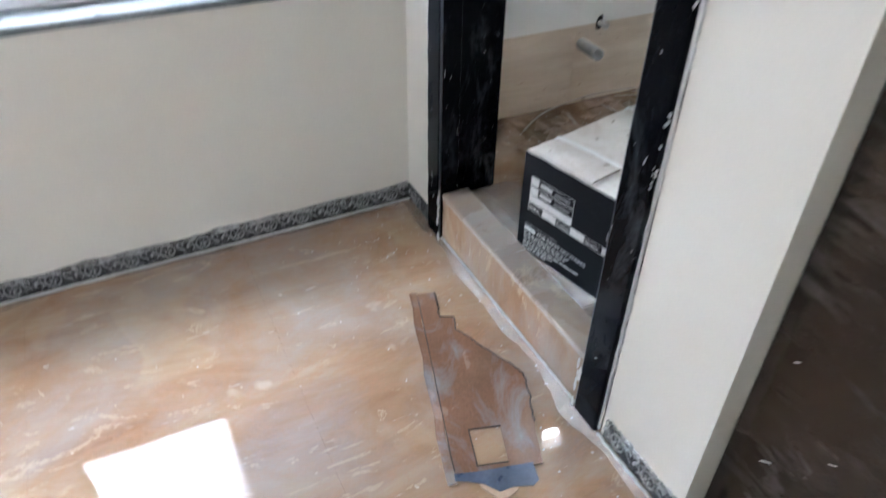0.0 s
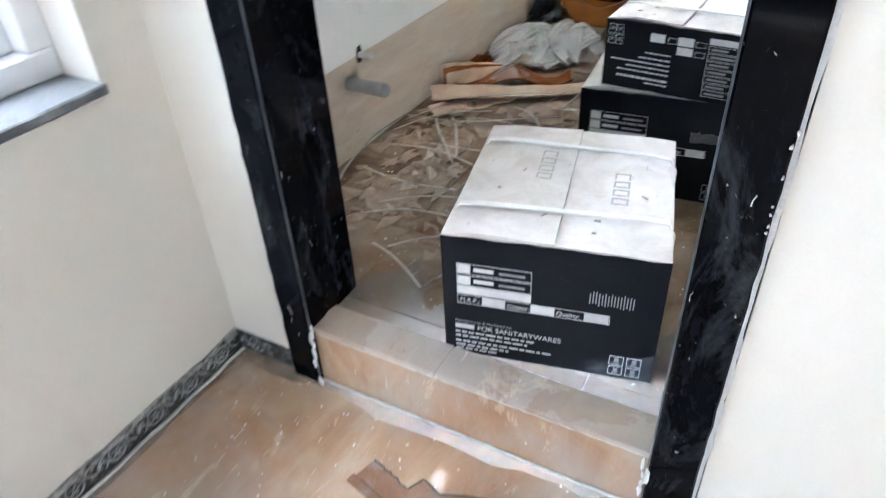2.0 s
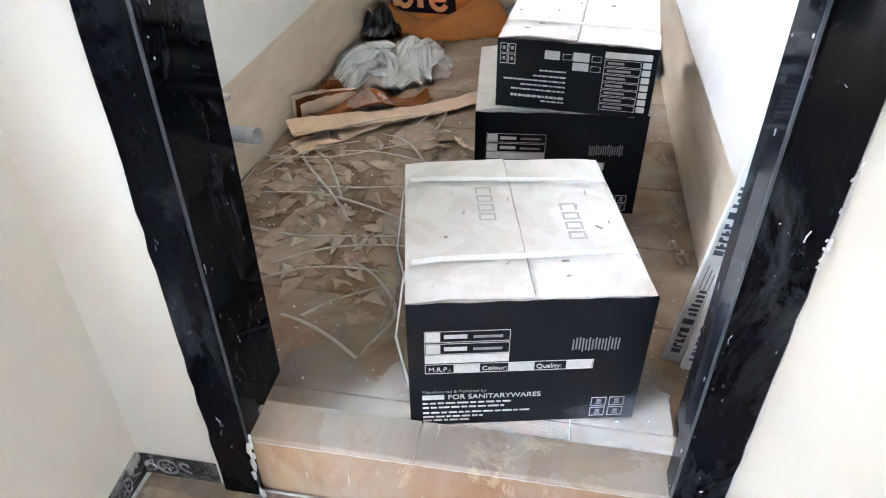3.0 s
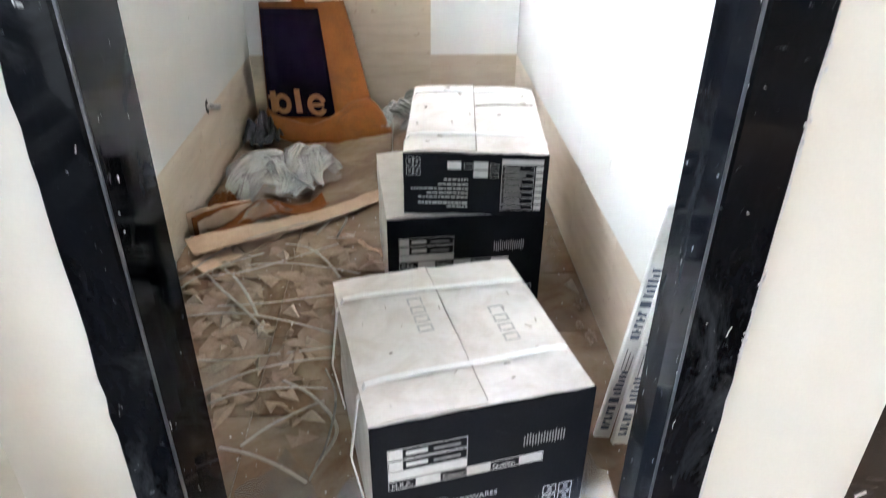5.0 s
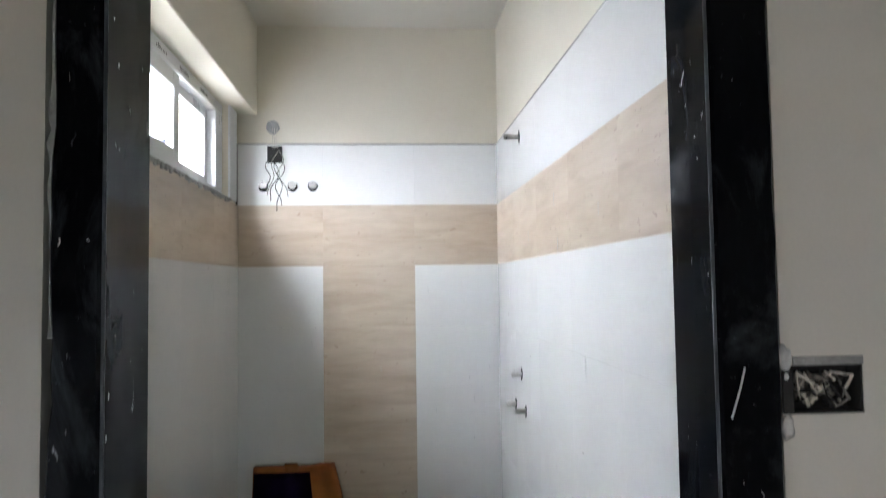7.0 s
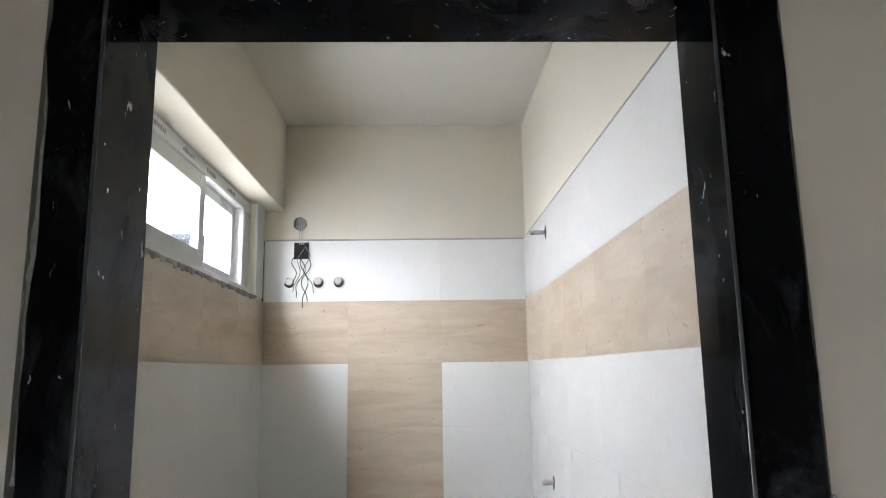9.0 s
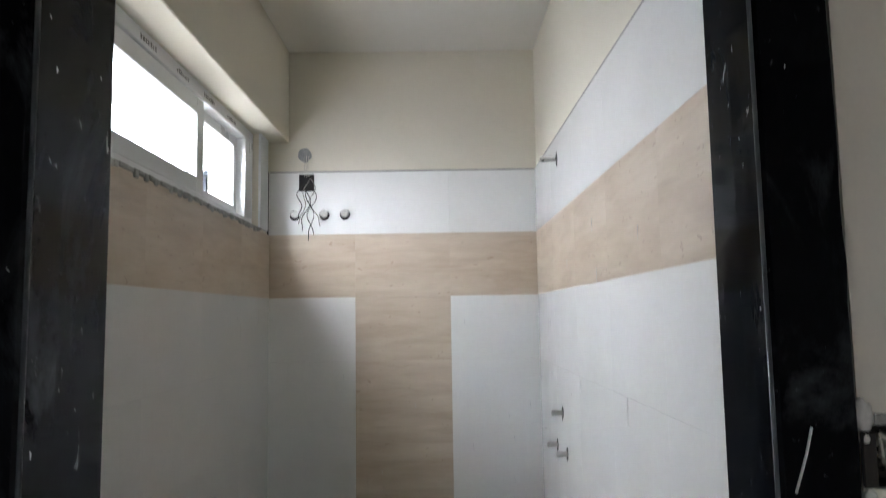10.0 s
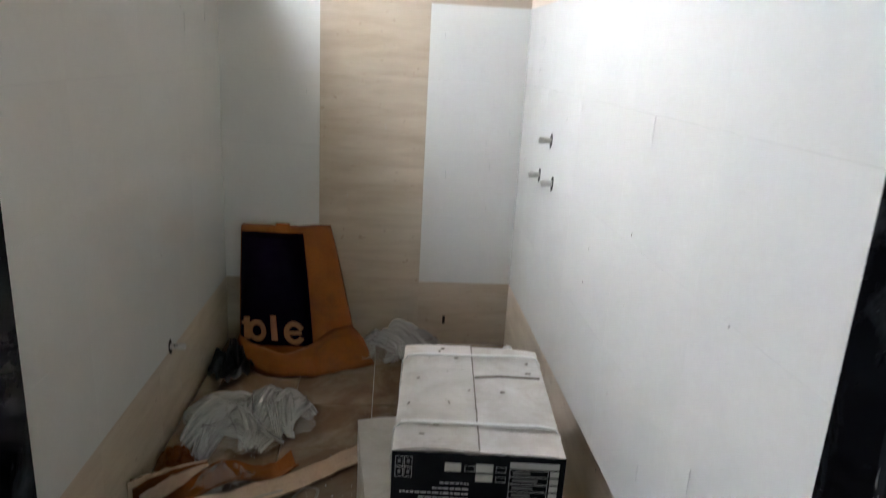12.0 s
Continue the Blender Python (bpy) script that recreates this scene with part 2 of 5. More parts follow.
# grey share added to the pane to cut the hall's daylight below the bathroom's
M_DIM_PANE = clear("dimming_window_glass", (0.5, 0.52, 0.53), 0.1, 0.38)
M_TINT = clear("dusty_tinted_glass", (0.30, 0.34, 0.38), 0.15, 0.12)
M_WHITE_BOX = carton_white()
M_BLACK_BOX = surface("black_printed_board", (0.004, 0.005, 0.007), (0.010, 0.011, 0.014), 0.55, 6, 200, 0.3, 0.12,
                      dirt=(0.06, 0.06, 0.065), dirt_from=0.66, dirt_to=0.95, dirt_scale=9, spec=0.12)
M_PRINT = surface("white_print", (0.62, 0.62, 0.61), (0.74, 0.74, 0.73), 0.55, 30, 200, 0.15, 0.05)
M_GROUT_BEAD = surface("dusty_white_grout", (0.46, 0.45, 0.43), (0.62, 0.61, 0.59), 0.8, 30, 200, 0.2, 0.3)
M_GREY_PRINT = surface("grey_print", (0.22, 0.22, 0.22), (0.34, 0.34, 0.34), 0.55, 30, 200, 0.15, 0.05)
M_EMBOSS = surface("embossed_grey_ink", (0.40, 0.39, 0.38), (0.52, 0.51, 0.50), 0.6, 30, 200, 0.15, 0.05)
M_STRAP = surface("white_plastic_strap", (0.80, 0.80, 0.79), (0.86, 0.86, 0.85), 0.35, 20, 150, 0.08, 0.1)
M_OLD_STRAP = surface("dusty_plastic_strap", (0.26, 0.23, 0.195), (0.40, 0.36, 0.31), 0.45, 20, 150, 0.15, 0.1)
M_KRAFT = surface("brown_kraft_paper", (0.165, 0.050, 0.010), (0.235, 0.078, 0.017), 0.75, 6, 130, 0.15, 0.25,
                  dirt=(0.13, 0.05, 0.016), dirt_from=0.52, dirt_to=0.72, dirt_scale=7, spec=0.15)
M_CARD = surface("torn_cardboard", (0.45, 0.305, 0.205), (0.60, 0.44, 0.32), 0.85, 7, 150, 0.15, 0.3,
                 dirt=(0.30, 0.21, 0.14), dirt_from=0.56, dirt_to=0.75, dirt_scale=8)
M_SCRAP = surface("dusty_scrap_board", (0.24, 0.165, 0.115), (0.41, 0.315, 0.24), 0.9, 12, 150, 0.2, 0.3,
                  dirt=(0.30, 0.23, 0.17), dirt_from=0.55, dirt_to=0.7, dirt_scale=12)
M_PURPLE = surface("purple_sack_print", (0.0035, 0.0018, 0.0065), (0.006, 0.0035, 0.011), 0.9, 6, 130, 0.2, 0.15, spec=0.02)
M_ORANGE = surface("orange_sack_print", (0.20, 0.075, 0.020), (0.26, 0.105, 0.032), 0.6, 12, 130, 0.1, 0.1)
M_BLACK_BAG = surface("black_polythene", (0.004, 0.004, 0.0045), (0.009, 0.009, 0.010), 0.45, 8, 90, 0.2, 0.2)
M_FILM = clear("milky_plastic_film", (0.88, 0.87, 0.85), 0.25, 0.74, 0.6)
M_STEEL = surface("dull_chrome", (0.58, 0.56, 0.53), (0.74, 0.72, 0.69), 0.34, 20, 200, 0.2, 0.1, metal=0.55)
M_PVC = surface("grey_pvc", (0.30, 0.305, 0.31), (0.38, 0.38, 0.38), 0.45, 8, 120, 0.1, 0.08, dirt=(0.45, 0.42, 0.38))
M_DARK = surface("dark_void", (0.012, 0.011, 0.010), (0.035, 0.032, 0.030), 0.85, 20, 120, 0.3, 0.4)
M_WIRE = surface("bare_wire", (0.10, 0.095, 0.09), (0.34, 0.31, 0.26), 0.5, 40, 200, 0.2, 0.1)
M_CREAM_WIRE = surface("cream_wire", (0.55, 0.50, 0.42), (0.66, 0.62, 0.55), 0.5, 40, 200, 0.2, 0.1)
M_PATCH = surface("stained_brown_board", (0.17, 0.088, 0.05), (0.26, 0.145, 0.09), 0.22, 4, 120, 0.2, 0.12, (1, 1.6, 1), False,
                  dirt=(0.22, 0.20, 0.20), dirt_from=0.47, dirt_to=0.66, dirt_scale=5)
M_BLUE = surface("dark_blue_film", (0.035, 0.05, 0.09), (0.10, 0.13, 0.20), 0.35, 14, 120, 0.2, 0.2)
M_CREAM = surface("cream_card", (0.62, 0.56, 0.45), (0.68, 0.62, 0.52), 0.3, 9, 120, 0.1, 0.1)
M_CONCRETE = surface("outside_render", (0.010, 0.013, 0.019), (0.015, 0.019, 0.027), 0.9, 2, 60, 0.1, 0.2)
M_GROUND = surface("pale_concrete", (0.32, 0.30, 0.27), (0.40, 0.38, 0.35), 0.9, 1.5, 40, 0.15, 0.3)
M_JOINT = surface("shadowed_board_edge", (0.27, 0.24, 0.21), (0.38, 0.34, 0.30), 0.9, 30, 200, 0.2, 0.1)
M_SCUFF = surface("bare_brown_board", (0.42, 0.36, 0.31), (0.56, 0.50, 0.45), 0.9, 30, 200, 0.2, 0.1)
M_FOLD = clear("milky_film_fold", (0.92, 0.91, 0.89), 0.24, 0.60, 0.8)
M_TAPE = clear("crumpled_clear_tape", (0.10, 0.11, 0.13), 0.3, 0.80, 0.35)
M_ORNAMENT = surface("plaster_washed_relief", (0.03, 0.03, 0.032), (0.50, 0.50, 0.50), 0.7, 30, 160, 0.3, 0.5, jitter=False)
M_WEDGE = surface("pale_packing_board", (0.34, 0.265, 0.20), (0.48, 0.395, 0.31), 0.9, 10, 150, 0.2, 0.3,
                  dirt=(0.40, 0.32, 0.25), dirt_from=0.55, dirt_to=0.75, dirt_scale=10)
M_DUST = dust_film("grey_cement_dust", (0.50, 0.47, 0.44), 0.30, 14)
M_SMEAR = dust_film("smeared_plaster", (0.58, 0.57, 0.56), 0.85, 26)
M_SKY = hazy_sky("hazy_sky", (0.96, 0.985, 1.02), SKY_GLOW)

# ---- mesh helpers ----


def part(name, bm, material, parent=None, label="", smooth=False, matrix=None):
    """Links a bmesh as ONE mesh object under a thing or under a part."""
    me = bpy.data.meshes.new(name)
    bm.normal_update()
    bm.to_mesh(me)
    bm.free()
    for m in material if isinstance(material, (list, tuple)) else [material]:
        me.materials.append(m)
    if smooth:
        me.shade_smooth()
    ob = new(name, me)
    ob.parent = parent
    if matrix is not None:
        ob.matrix_basis = matrix
    if label:
        tagged(ob, label)
    return ob


def thing(name, m, label, category, group="", kind=""):
    ob = new(name)
    ob.empty_display_size = 0.05
    ob.matrix_basis = m
    return tagged(ob, label, category, group, kind)


def block(x0, x1, y0, y1, z0, z1, bevel=0.0, bm=None):
    """A box between two corners, its edges rounded off."""
    bm = bm or bmesh.new()
    g = bmesh.ops.create_cube(bm, size=1)
    m = Matrix.Translation(((x0 + x1) / 2, (y0 + y1) / 2, (z0 + z1) / 2)) @ Matrix.Diagonal((abs(x1 - x0), abs(y1 - y0), abs(z1 - z0), 1))
    bmesh.ops.transform(bm, matrix=m, verts=g["verts"])
    if bevel:
        es = list({e for v in g["verts"] for e in v.link_edges})
        bmesh.ops.bevel(bm, geom=es, offset=bevel, segments=1, affect="EDGES")
    return bm


def tube(points, radius, sides=8, bm=None, flat=1.0, cap=True):
    """A bent rod or band along points."""
    bm = bm or bmesh.new()
    pts = [Vector(p) for p in points]
    rings = []
    up = Vector((0.03, 0.02, 1))
    for i, p in enumerate(pts):
        d = (pts[min(i + 1, len(pts) - 1)] - pts[max(i - 1, 0)]).normalized()
        a = d.cross(up)
        a = a.normalized() if a.length > 1e-4 else Vector((1, 0, 0))
        b = d.cross(a).normalized()
        rings.append([bm.verts.new(p + a * radius * math.cos(6.28319 * k / sides) + b * radius * flat * math.sin(6.28319 * k / sides)) for k in range(sides)])
    for r, s in zip(rings, rings[1:]):
        for k in range(sides):
            bm.faces.new((r[k], r[(k + 1) % sides], s[(k + 1) % sides], s[k]))
    if cap:
        bm.faces.new(rings[0][::-1])
        bm.faces.new(rings[-1])
    return bm


def prism(outline, z0, z1, bm=None):
    """A flat outline (x, y) with thickness."""
    bm = bm or bmesh.new()
    lo = [bm.verts.new((x, y, z0)) for x, y in outline]
    hi = [bm.verts.new((x, y, z1)) for x, y in outline]
    bm.faces.new(hi)
    bm.faces.new(lo[::-1])
    k = len(lo)
    for i in range(k):
        bm.faces.new((lo[i], lo[(i + 1) % k], hi[(i + 1) % k], hi[i]))
    bmesh.ops.recalc_face_normals(bm, faces=bm.faces)
    return bm


def hollow_pipe(p0, p1, r, wall=0.003, sides=20):
    """A length of open pipe from p0 to p1."""
    bm = bmesh.new()
    p0, p1 = Vector(p0), Vector(p1)
    q = (p1 - p0).to_track_quat("Z", "Y")
    rings = []
    for p, rad in ((p0, r), (p1, r), (p1, r - wall), (p0, r - wall)):
        rings.append([bm.verts.new(p + q @ Vector((rad * math.cos(6.28319 * k / sides), rad * math.sin(6.28319 * k / sides), 0))) for k in range(sides)])
    for a, b in zip(rings, rings[1:]):
        for k in range(sides):
            bm.faces.new((a[k], a[(k + 1) % sides], b[(k + 1) % sides], b[k]))
    return bm


def lettering(text, size, material, parent, m, name="lettering"):
    """Words in the built-in font, as a thin mesh."""
    cu = bpy.data.curves.new(name, "FONT")
    cu.body, cu.size, cu.extrude = text, size, 0.0002
    tmp = bpy.data.objects.new(name, cu)
    scene.collection.objects.link(tmp)
    me = bpy.data.meshes.new_from_object(tmp.evaluated_get(bpy.context.evaluated_depsgraph_get()))
    bpy.data.objects.remove(tmp)
    me.materials.append(material)
    ob = new(name, me)
    ob.parent = parent
    ob.matrix_basis = m
    return ob


def structure(name, bm, material, label, category):
    return tagged(part(name, bm, material), label, category, kind="structure")


# ---- plan ----
BACK, FRONT, HALL = 0.0, -2.36, -2.55      # bathroom back wall, its door wall inside and hall side
LEFT, RIGHT = 0.634, -0.640                # bathroom side walls
HF, CEIL = -0.135, 2.70                    # hall floor; ceilings (bathroom floor is 0)
HALL_N, HALL_S, HALL_W = 0.486, -2.6, -5.5
JL, JR, HEAD = 0.252, -0.536, 1.957        # clear opening of the bathroom door
T = 0.010                                  # tile thickness

# bathroom shell
structure("wall_east", block(BACK + T, 0.2, RIGHT - 0.2, LEFT + 0.3, -0.2, CEIL + 0.1), M_PAINT2, "cream painted bathroom end wall above tiling", "wall")
structure("wall_south", block(FRONT, BACK + T, RIGHT - T - 0.19, RIGHT - T, -0.2, CEIL + 0.1), M_PAINT2, "cream painted bathroom side wall above tiling", "wall")
WX0, WX1, WZ0, WZ1 = -1.74, -0.17, 1.815, 2.25
bm = block(FRONT, BACK + T, LEFT + T, LEFT + 0.2, -0.2, WZ0 - 0.02)
block(FRONT, WX0, LEFT + T, LEFT + 0.2, WZ0 - 0.02, WZ1, 0, bm)
block(WX1, BACK + T, LEFT + T, LEFT + 0.2, WZ0 - 0.02, WZ1, 0, bm)
structure("wall_north", bm, M_PAINT2, "painted bathroom window wall above tiling", "wall")
structure("beam", block(FRONT, BACK + T, 0.545, LEFT + 0.2, WZ1, CEIL + 0.1, 0.004), M_PAINT2, "cream painted concrete beam over the high window", "beam")
structure("ceiling", block(FRONT, BACK + T, RIGHT - T, 0.545, CEIL, CEIL + 0.1), M_CEIL, "off-white painted bathroom ceiling", "ceiling")
structure("floor_bed", block(FRONT - 0.1, BACK + T, RIGHT - T, LEFT + T, -0.2, -0.008), M_GROUT, "cement bed under bathroom floor tiles", "floor")

# door wall between hall and bathroom
FO = 0.058                                  # width of the frame's face
bm = block(HALL, FRONT, JL + FO, HALL_N + 0.2, -0.2, CEIL + 0.1)
SY0, SY1, SZ0, SZ1 = -0.704, -0.606, 1.235, 1.297
block(HALL, FRONT, -0.846, JR - FO, -0.2, SZ0, 0, bm)
block(HALL, FRONT, -0.846, JR - FO, SZ1, CEIL + 0.1, 0, bm)
block(HALL, FRONT, SY1, JR - FO, SZ0, SZ1, 0, bm)
block(HALL, FRONT, -0.846, SY0, SZ0, SZ1, 0, bm)
block(HALL + 0.04, FRONT, SY0, SY1, SZ0, SZ1, 0, bm)
block(HALL, FRONT, JR - FO, JL + FO, HEAD + 0.075, CEIL + 0.1, 0, bm)
structure("wall_door", bm, M_WALL, "cream painted hall wall around the bathroom door", "wall")

# hall shell
HW0, HW1, HWZ0, HWZ1 = -3.92, -2.675, 0.605, 1.46
bm = block(HALL_W, HALL, HALL_N, HALL_N + 0.2, -0.3, HWZ0 - 0.02)
block(HALL_W, HALL, HALL_N, HALL_N + 0.2, HWZ1, CEIL + 0.1, 0, bm)
block(HALL_W, HW0, HALL_N, HALL_N + 0.2, HWZ0 - 0.02, HWZ1, 0, bm)
block(HW1, HALL, HALL_N, HALL_N + 0.2, HWZ0 - 0.02, HWZ1, 0, bm)
structure("wall_hall_north", bm, M_WALL, "cream painted hall wall with a window", "wall")
structure("wall_hall_south", block(HALL_W, FRONT, HALL_S - 0.15, HALL_S, -0.3, CEIL + 0.1), M_WALL, "plain cream painted hall wall", "wall")
bm = block(HALL_W - 0.15, HALL_W, HALL_S, -1.8, -0.3, CEIL + 0.1)
block(HALL_W - 0.15, HALL_W, 0.0, HALL_N + 0.2, -0.3, CEIL + 0.1, 0, bm)
block(HALL_W - 0.15, HALL_W, -1.8, 0.0, 2.1, CEIL + 0.1, 0, bm)
structure("wall_hall_west", bm, M_WALL, "cream painted hall wall with a balcony opening", "wall")
structure("ceiling_hall", block(HALL_W, HALL, HALL_S, HALL_N, CEIL, CEIL + 0.1), M_CEIL, "off-white painted hall ceiling", "ceiling")
structure("floor_hall_bed", block(HALL_W - 0.15, FRONT, HALL_S, HALL_N, -0.3, HF - 0.006), M_GROUT, "cement bed under hall floor tiles", "floor")
structure("wall_hall_east", block(HALL, FRONT, HALL_S, -1.72, -0.3, CEIL + 0.1), M_WALL, "plain cream painted hall wall beyond the brown door", "wall")
structure("wall_over_door", block(HALL, FRONT, -1.72, -0.846, 1.98, CEIL + 0.1), M_WALL, "cream painted hall wall above the brown door", "wall")

# ---- outside ----
# unseen ground, added as a reflector that brightens the bathroom ceiling
structure("ground", block(-9, 16, 0.95, 4.0, -3.1, -3.0), M_GROUND, "unseen pale concrete ground added to bounce skylight upwards", "ground")
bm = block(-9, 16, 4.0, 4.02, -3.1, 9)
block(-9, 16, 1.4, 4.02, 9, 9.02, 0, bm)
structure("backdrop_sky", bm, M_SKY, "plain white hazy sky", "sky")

# ---- dark brown door beside the bathroom ----
d = thing("door_brown", pose(-2.494, -0.846, HF), "closed dark brown polished door with paint specks in cream reveal", "door", kind="structure")
part("door_leaf", block(0.0, 0.045, -0.838, -0.002, 0.03, 2.1, 0.003), M_BROWN_STONE, d)
rng = random.Random(61)
for k in range(16):
    y, z, q = rng.uniform(-0.5, -0.03), rng.uniform(0.1, 1.2), rng.uniform(0.004, 0.016)
    part("paint_splash", tube([(-0.0008, y, z), (-0.0012, y - q * 0.6, z + q * 0.5), (-0.0008, y - q * 1.3, z + q)], rng.uniform(0.0015, 0.004), 6, flat=0.3), M_PRINT, d, "dried white paint splash")
part("threshold", block(-0.055, 0.1, -0.85, -0.005, 0.0, 0.028, 0.004), M_CREAM, d, "cream stone threshold")

# ---- bathroom door frame ----
f = thing("door_frame", pose(0, 0, 0), "black polished granite door frame with paint splashes and rough edges", "door frame", kind="structure")
rng = random.Random(4)


def rough_jamb(inner, sign, wander, chips):
    """The face of a jamb: straight inside, broken and wavy along its outer edge."""
    zs = [HF + 0.002 + i * (HEAD + 0.075 - HF) / 60 for i in range(61)]
    bm = bmesh.new()
    rows = []
    for z in zs:
        w = FO + (0.016 if sign > 0 else 0.023) - (0.018 * min(1, max(0, z - 0.9) / 0.4) if sign > 0 else 0) + wander * min(1, max(0.1, (z - 1.2) * 2)) * (noise.noise((z * 2.3, sign * 3.1, 0)) + 0.5 * noise.noise((z * 9, sign, 2))) + chips * noise.noise((z * 30, 7, sign))
        rows.append([bm.verts.new((x, inner + sign * o, z)) for x, o in ((-2.500, 0.0), (-2.560, 0.0), (-2.565, 0.005), (-2.565, w - 0.003), (-2.561, w), (-2.545, w))])
    for a, b in zip(rows, rows[1:]):
        for k in range(5):
            bm.faces.new((a[k], a[k + 1], b[k + 1], b[k]))
    bmesh.ops.recalc_face_normals(bm, faces=bm.faces)
    return bm


part("jamb_face", rough_jamb(JL - 0.015, 1, 0.020, 0.004), M_GRANITE, f)
part("jamb_face", rough_jamb(JR + 0.031, -1, 0.004, 0.003), M_GRANITE, f)
part("jamb_lining", block(-2.500, FRONT - 0.001, JL, JL + FO, HF + 0.002, HEAD + 0.07, 0.002), M_GRANITE, f)
part("jamb_lining", block(-2.500, FRONT - 0.001, JR - FO, JR, HF + 0.002, HEAD + 0.07, 0.002), M_GRANITE, f)
for y, sg in ((JL - 0.004, 1), (JR + 0.004, -1)):
    part("bead", tube([(-2.4985, y, HF + 0.004), (-2.4985, y, HEAD - 0.001)], 0.0042, 8), M_BEAD, f, "dusty rounded edge bead, coloured paler as a highlight", smooth=True)
for y in (JL - 0.0145, JR + 0.0305):
    part("bead", tube([(-2.5585, y, HF + 0.004), (-2.5585, y, HEAD - 0.006)], 0.0030, 8), M_BEAD, f, "dusty rounded edge bead, coloured paler as a highlight", smooth=True)
part("head_lining", block(-2.500, FRONT - 0.001, JR, JL, HEAD, HEAD + 0.07, 0.002), M_GRANITE, f)
part("head_face", block(-2.565, -2.500, JR + 0.031, JL - 0.015, HEAD - 0.004, HEAD + 0.07, 0.003), M_GRANITE, f)


def cement_edge(y, sign, z0, z1, width, seed):
    """A ragged strip of grey filler along the frame."""
    r = random.Random(seed)
    k = 40
    inner = [(y, z0 + (z1 - z0) * i / k) for i in range(k + 1)]
    outer = [(y + sign * width * (0.62 + 0.38 * abs(noise.noise((i * 0.33, seed, 0)) + r.uniform(-0.15, 0.25))), z0 + (z1 - z0) * i / k) for i in range(k, -1, -1)]
    bm = prism([(b, a) for a, b in inner + outer], 0, 0.005)
    bmesh.ops.transform(bm, matrix=Matrix(((0, 0, -1, HALL + 0.0), (0, 1, 0, 0), (1, 0, 0, 0), (0, 0, 0, 1))), verts=bm.verts)
    bmesh.ops.recalc_face_normals(bm, faces=bm.faces)
    return bm


part("filler", cement_edge(JL + 0.030, 1, 1.35, HEAD + 0.05, 0.028, 3), M_CEMENT, f, "ragged grey cement filler")
part("filler", cement_edge(JR - 0.04, -1, HF + 0.01, 1.0, 0.024, 8), M_PRINT, f, "ragged white filler")

rng = random.Random(15)
for y, sg in ((JL - 0.0155, -1), (JR + 0.0315, 1)):
    for k in range(9):
        z0 = rng.uniform(0.0, 1.8)
        ln = rng.choice((0.003, 0.005, 0.008, 0.018))
        xx = rng.uniform(-2.559, -2.515)
        part("paint_streak", tube([(xx, y, z0), (xx + 0.0006, y, z0 + ln * 0.5), (xx, y, z0 + ln)], rng.uniform(0.0006, 0.0014), 5, flat=0.5), M_PRINT, f, "dried white paint streak")

for y0, y1, z0, z1, count in ((JR - 0.022, JR + 0.026, 0.0, 1.7, 6), (JL - 0.010, JL + 0.04, 0.0, 1.7, 5)):
    for k in range(count):
        y, z, q = rng.uniform(y0, y1), rng.uniform(z0, z1), rng.choice((0.003, 0.005, 0.009, 0.016))
        part("paint_streak", tube([(-2.5654, y, z), (-2.5658, y + rng.uniform(-0.003, 0.003), z + q * 0.5), (-2.5654, y + rng.uniform(-0.004, 0.004), z + q)], rng.uniform(0.0006, 0.0014), 5, flat=0.5), M_PRINT, f, "dried white paint streak")
for zc, spread, count in ((0.86, 0.016, 7), (0.66, 0.014, 6), (0.55, 0.016, 6), (0.95, 0.02, 4)):
    for k in range(count):
        y, z = JR - 0.051 + rng.uniform(-0.003, 0.006), zc + rng.gauss(0, spread)
        bm = bmesh.new()
        bmesh.ops.create_icosphere(bm, subdivisions=1, radius=1)
        for v in bm.verts:
            v.co = Vector((-2.5635 + v.co.x * 0.0032, y + v.co.y * rng.uniform(0.0012, 0.0026), z + v.co.z * rng.uniform(0.002, 0.006)))
        part("filler_chip", bm, M_PRINT, f, "flaking white filler")

for y, z0, z1, count in ((JL - 0.020, HF, 0.045, 13), (JR + 0.034, HF, 0.03, 9)):
    for k in range(count):
        bm = bmesh.new()
        bmesh.ops.create_icosphere(bm, subdivisions=2, radius=1)
        cy, cz, ry, rz_ = y + rng.uniform(-0.006, 0.007), rng.uniform(z0, z1), rng.uniform(0.002, 0.005), rng.uniform(0.006, 0.022)
        for v in bm.verts:
            q = 1 + 0.5 * noise.noise(v.co * 2.1 + Vector((k * 3.0, 0, 0)))
            v.co = Vector((-2.5660 + v.co.x * 0.0026, cy + v.co.y * ry * q, max(HF + 0.002, cz + v.co.z * rz_ * q)))
        part("filler_chip", bm, M_PRINT, f, "broken white filler at the foot of the frame")

# ---- threshold of the bathroom ----
s = thing("door_sill", pose(0, 0, 0), "beige marble door sill with dusty tread", "sill", kind="structure")
part("riser", block(-2.548, -2.526, JR - 0.0, JL - 0.012, HF + 0.001, 0.012, 0.002), M_FLOOR, s)
part("tread", block(-2.551, -2.462, JR + 0.001, -0.07, 0.0125, 0.026, 0.002), M_TREAD, s)
part("tread", block(-2.551, -2.462, -0.068, JL - 0.013, 0.0125, 0.026, 0.002), M_TREAD, s)
part("bed", block(-2.525, -2.464, JR, JL, HF, 0.011), M_GROUT, s, "cement bed")
part("grout_line", tube([(-2.553, JL - 0.02 - 0.0155 * i, HF + 0.002 + 0.001 * math.sin(i * 1.7)) for i in range(50)], 0.0032, 6), M_GROUT_BEAD, s, "white grout bead")
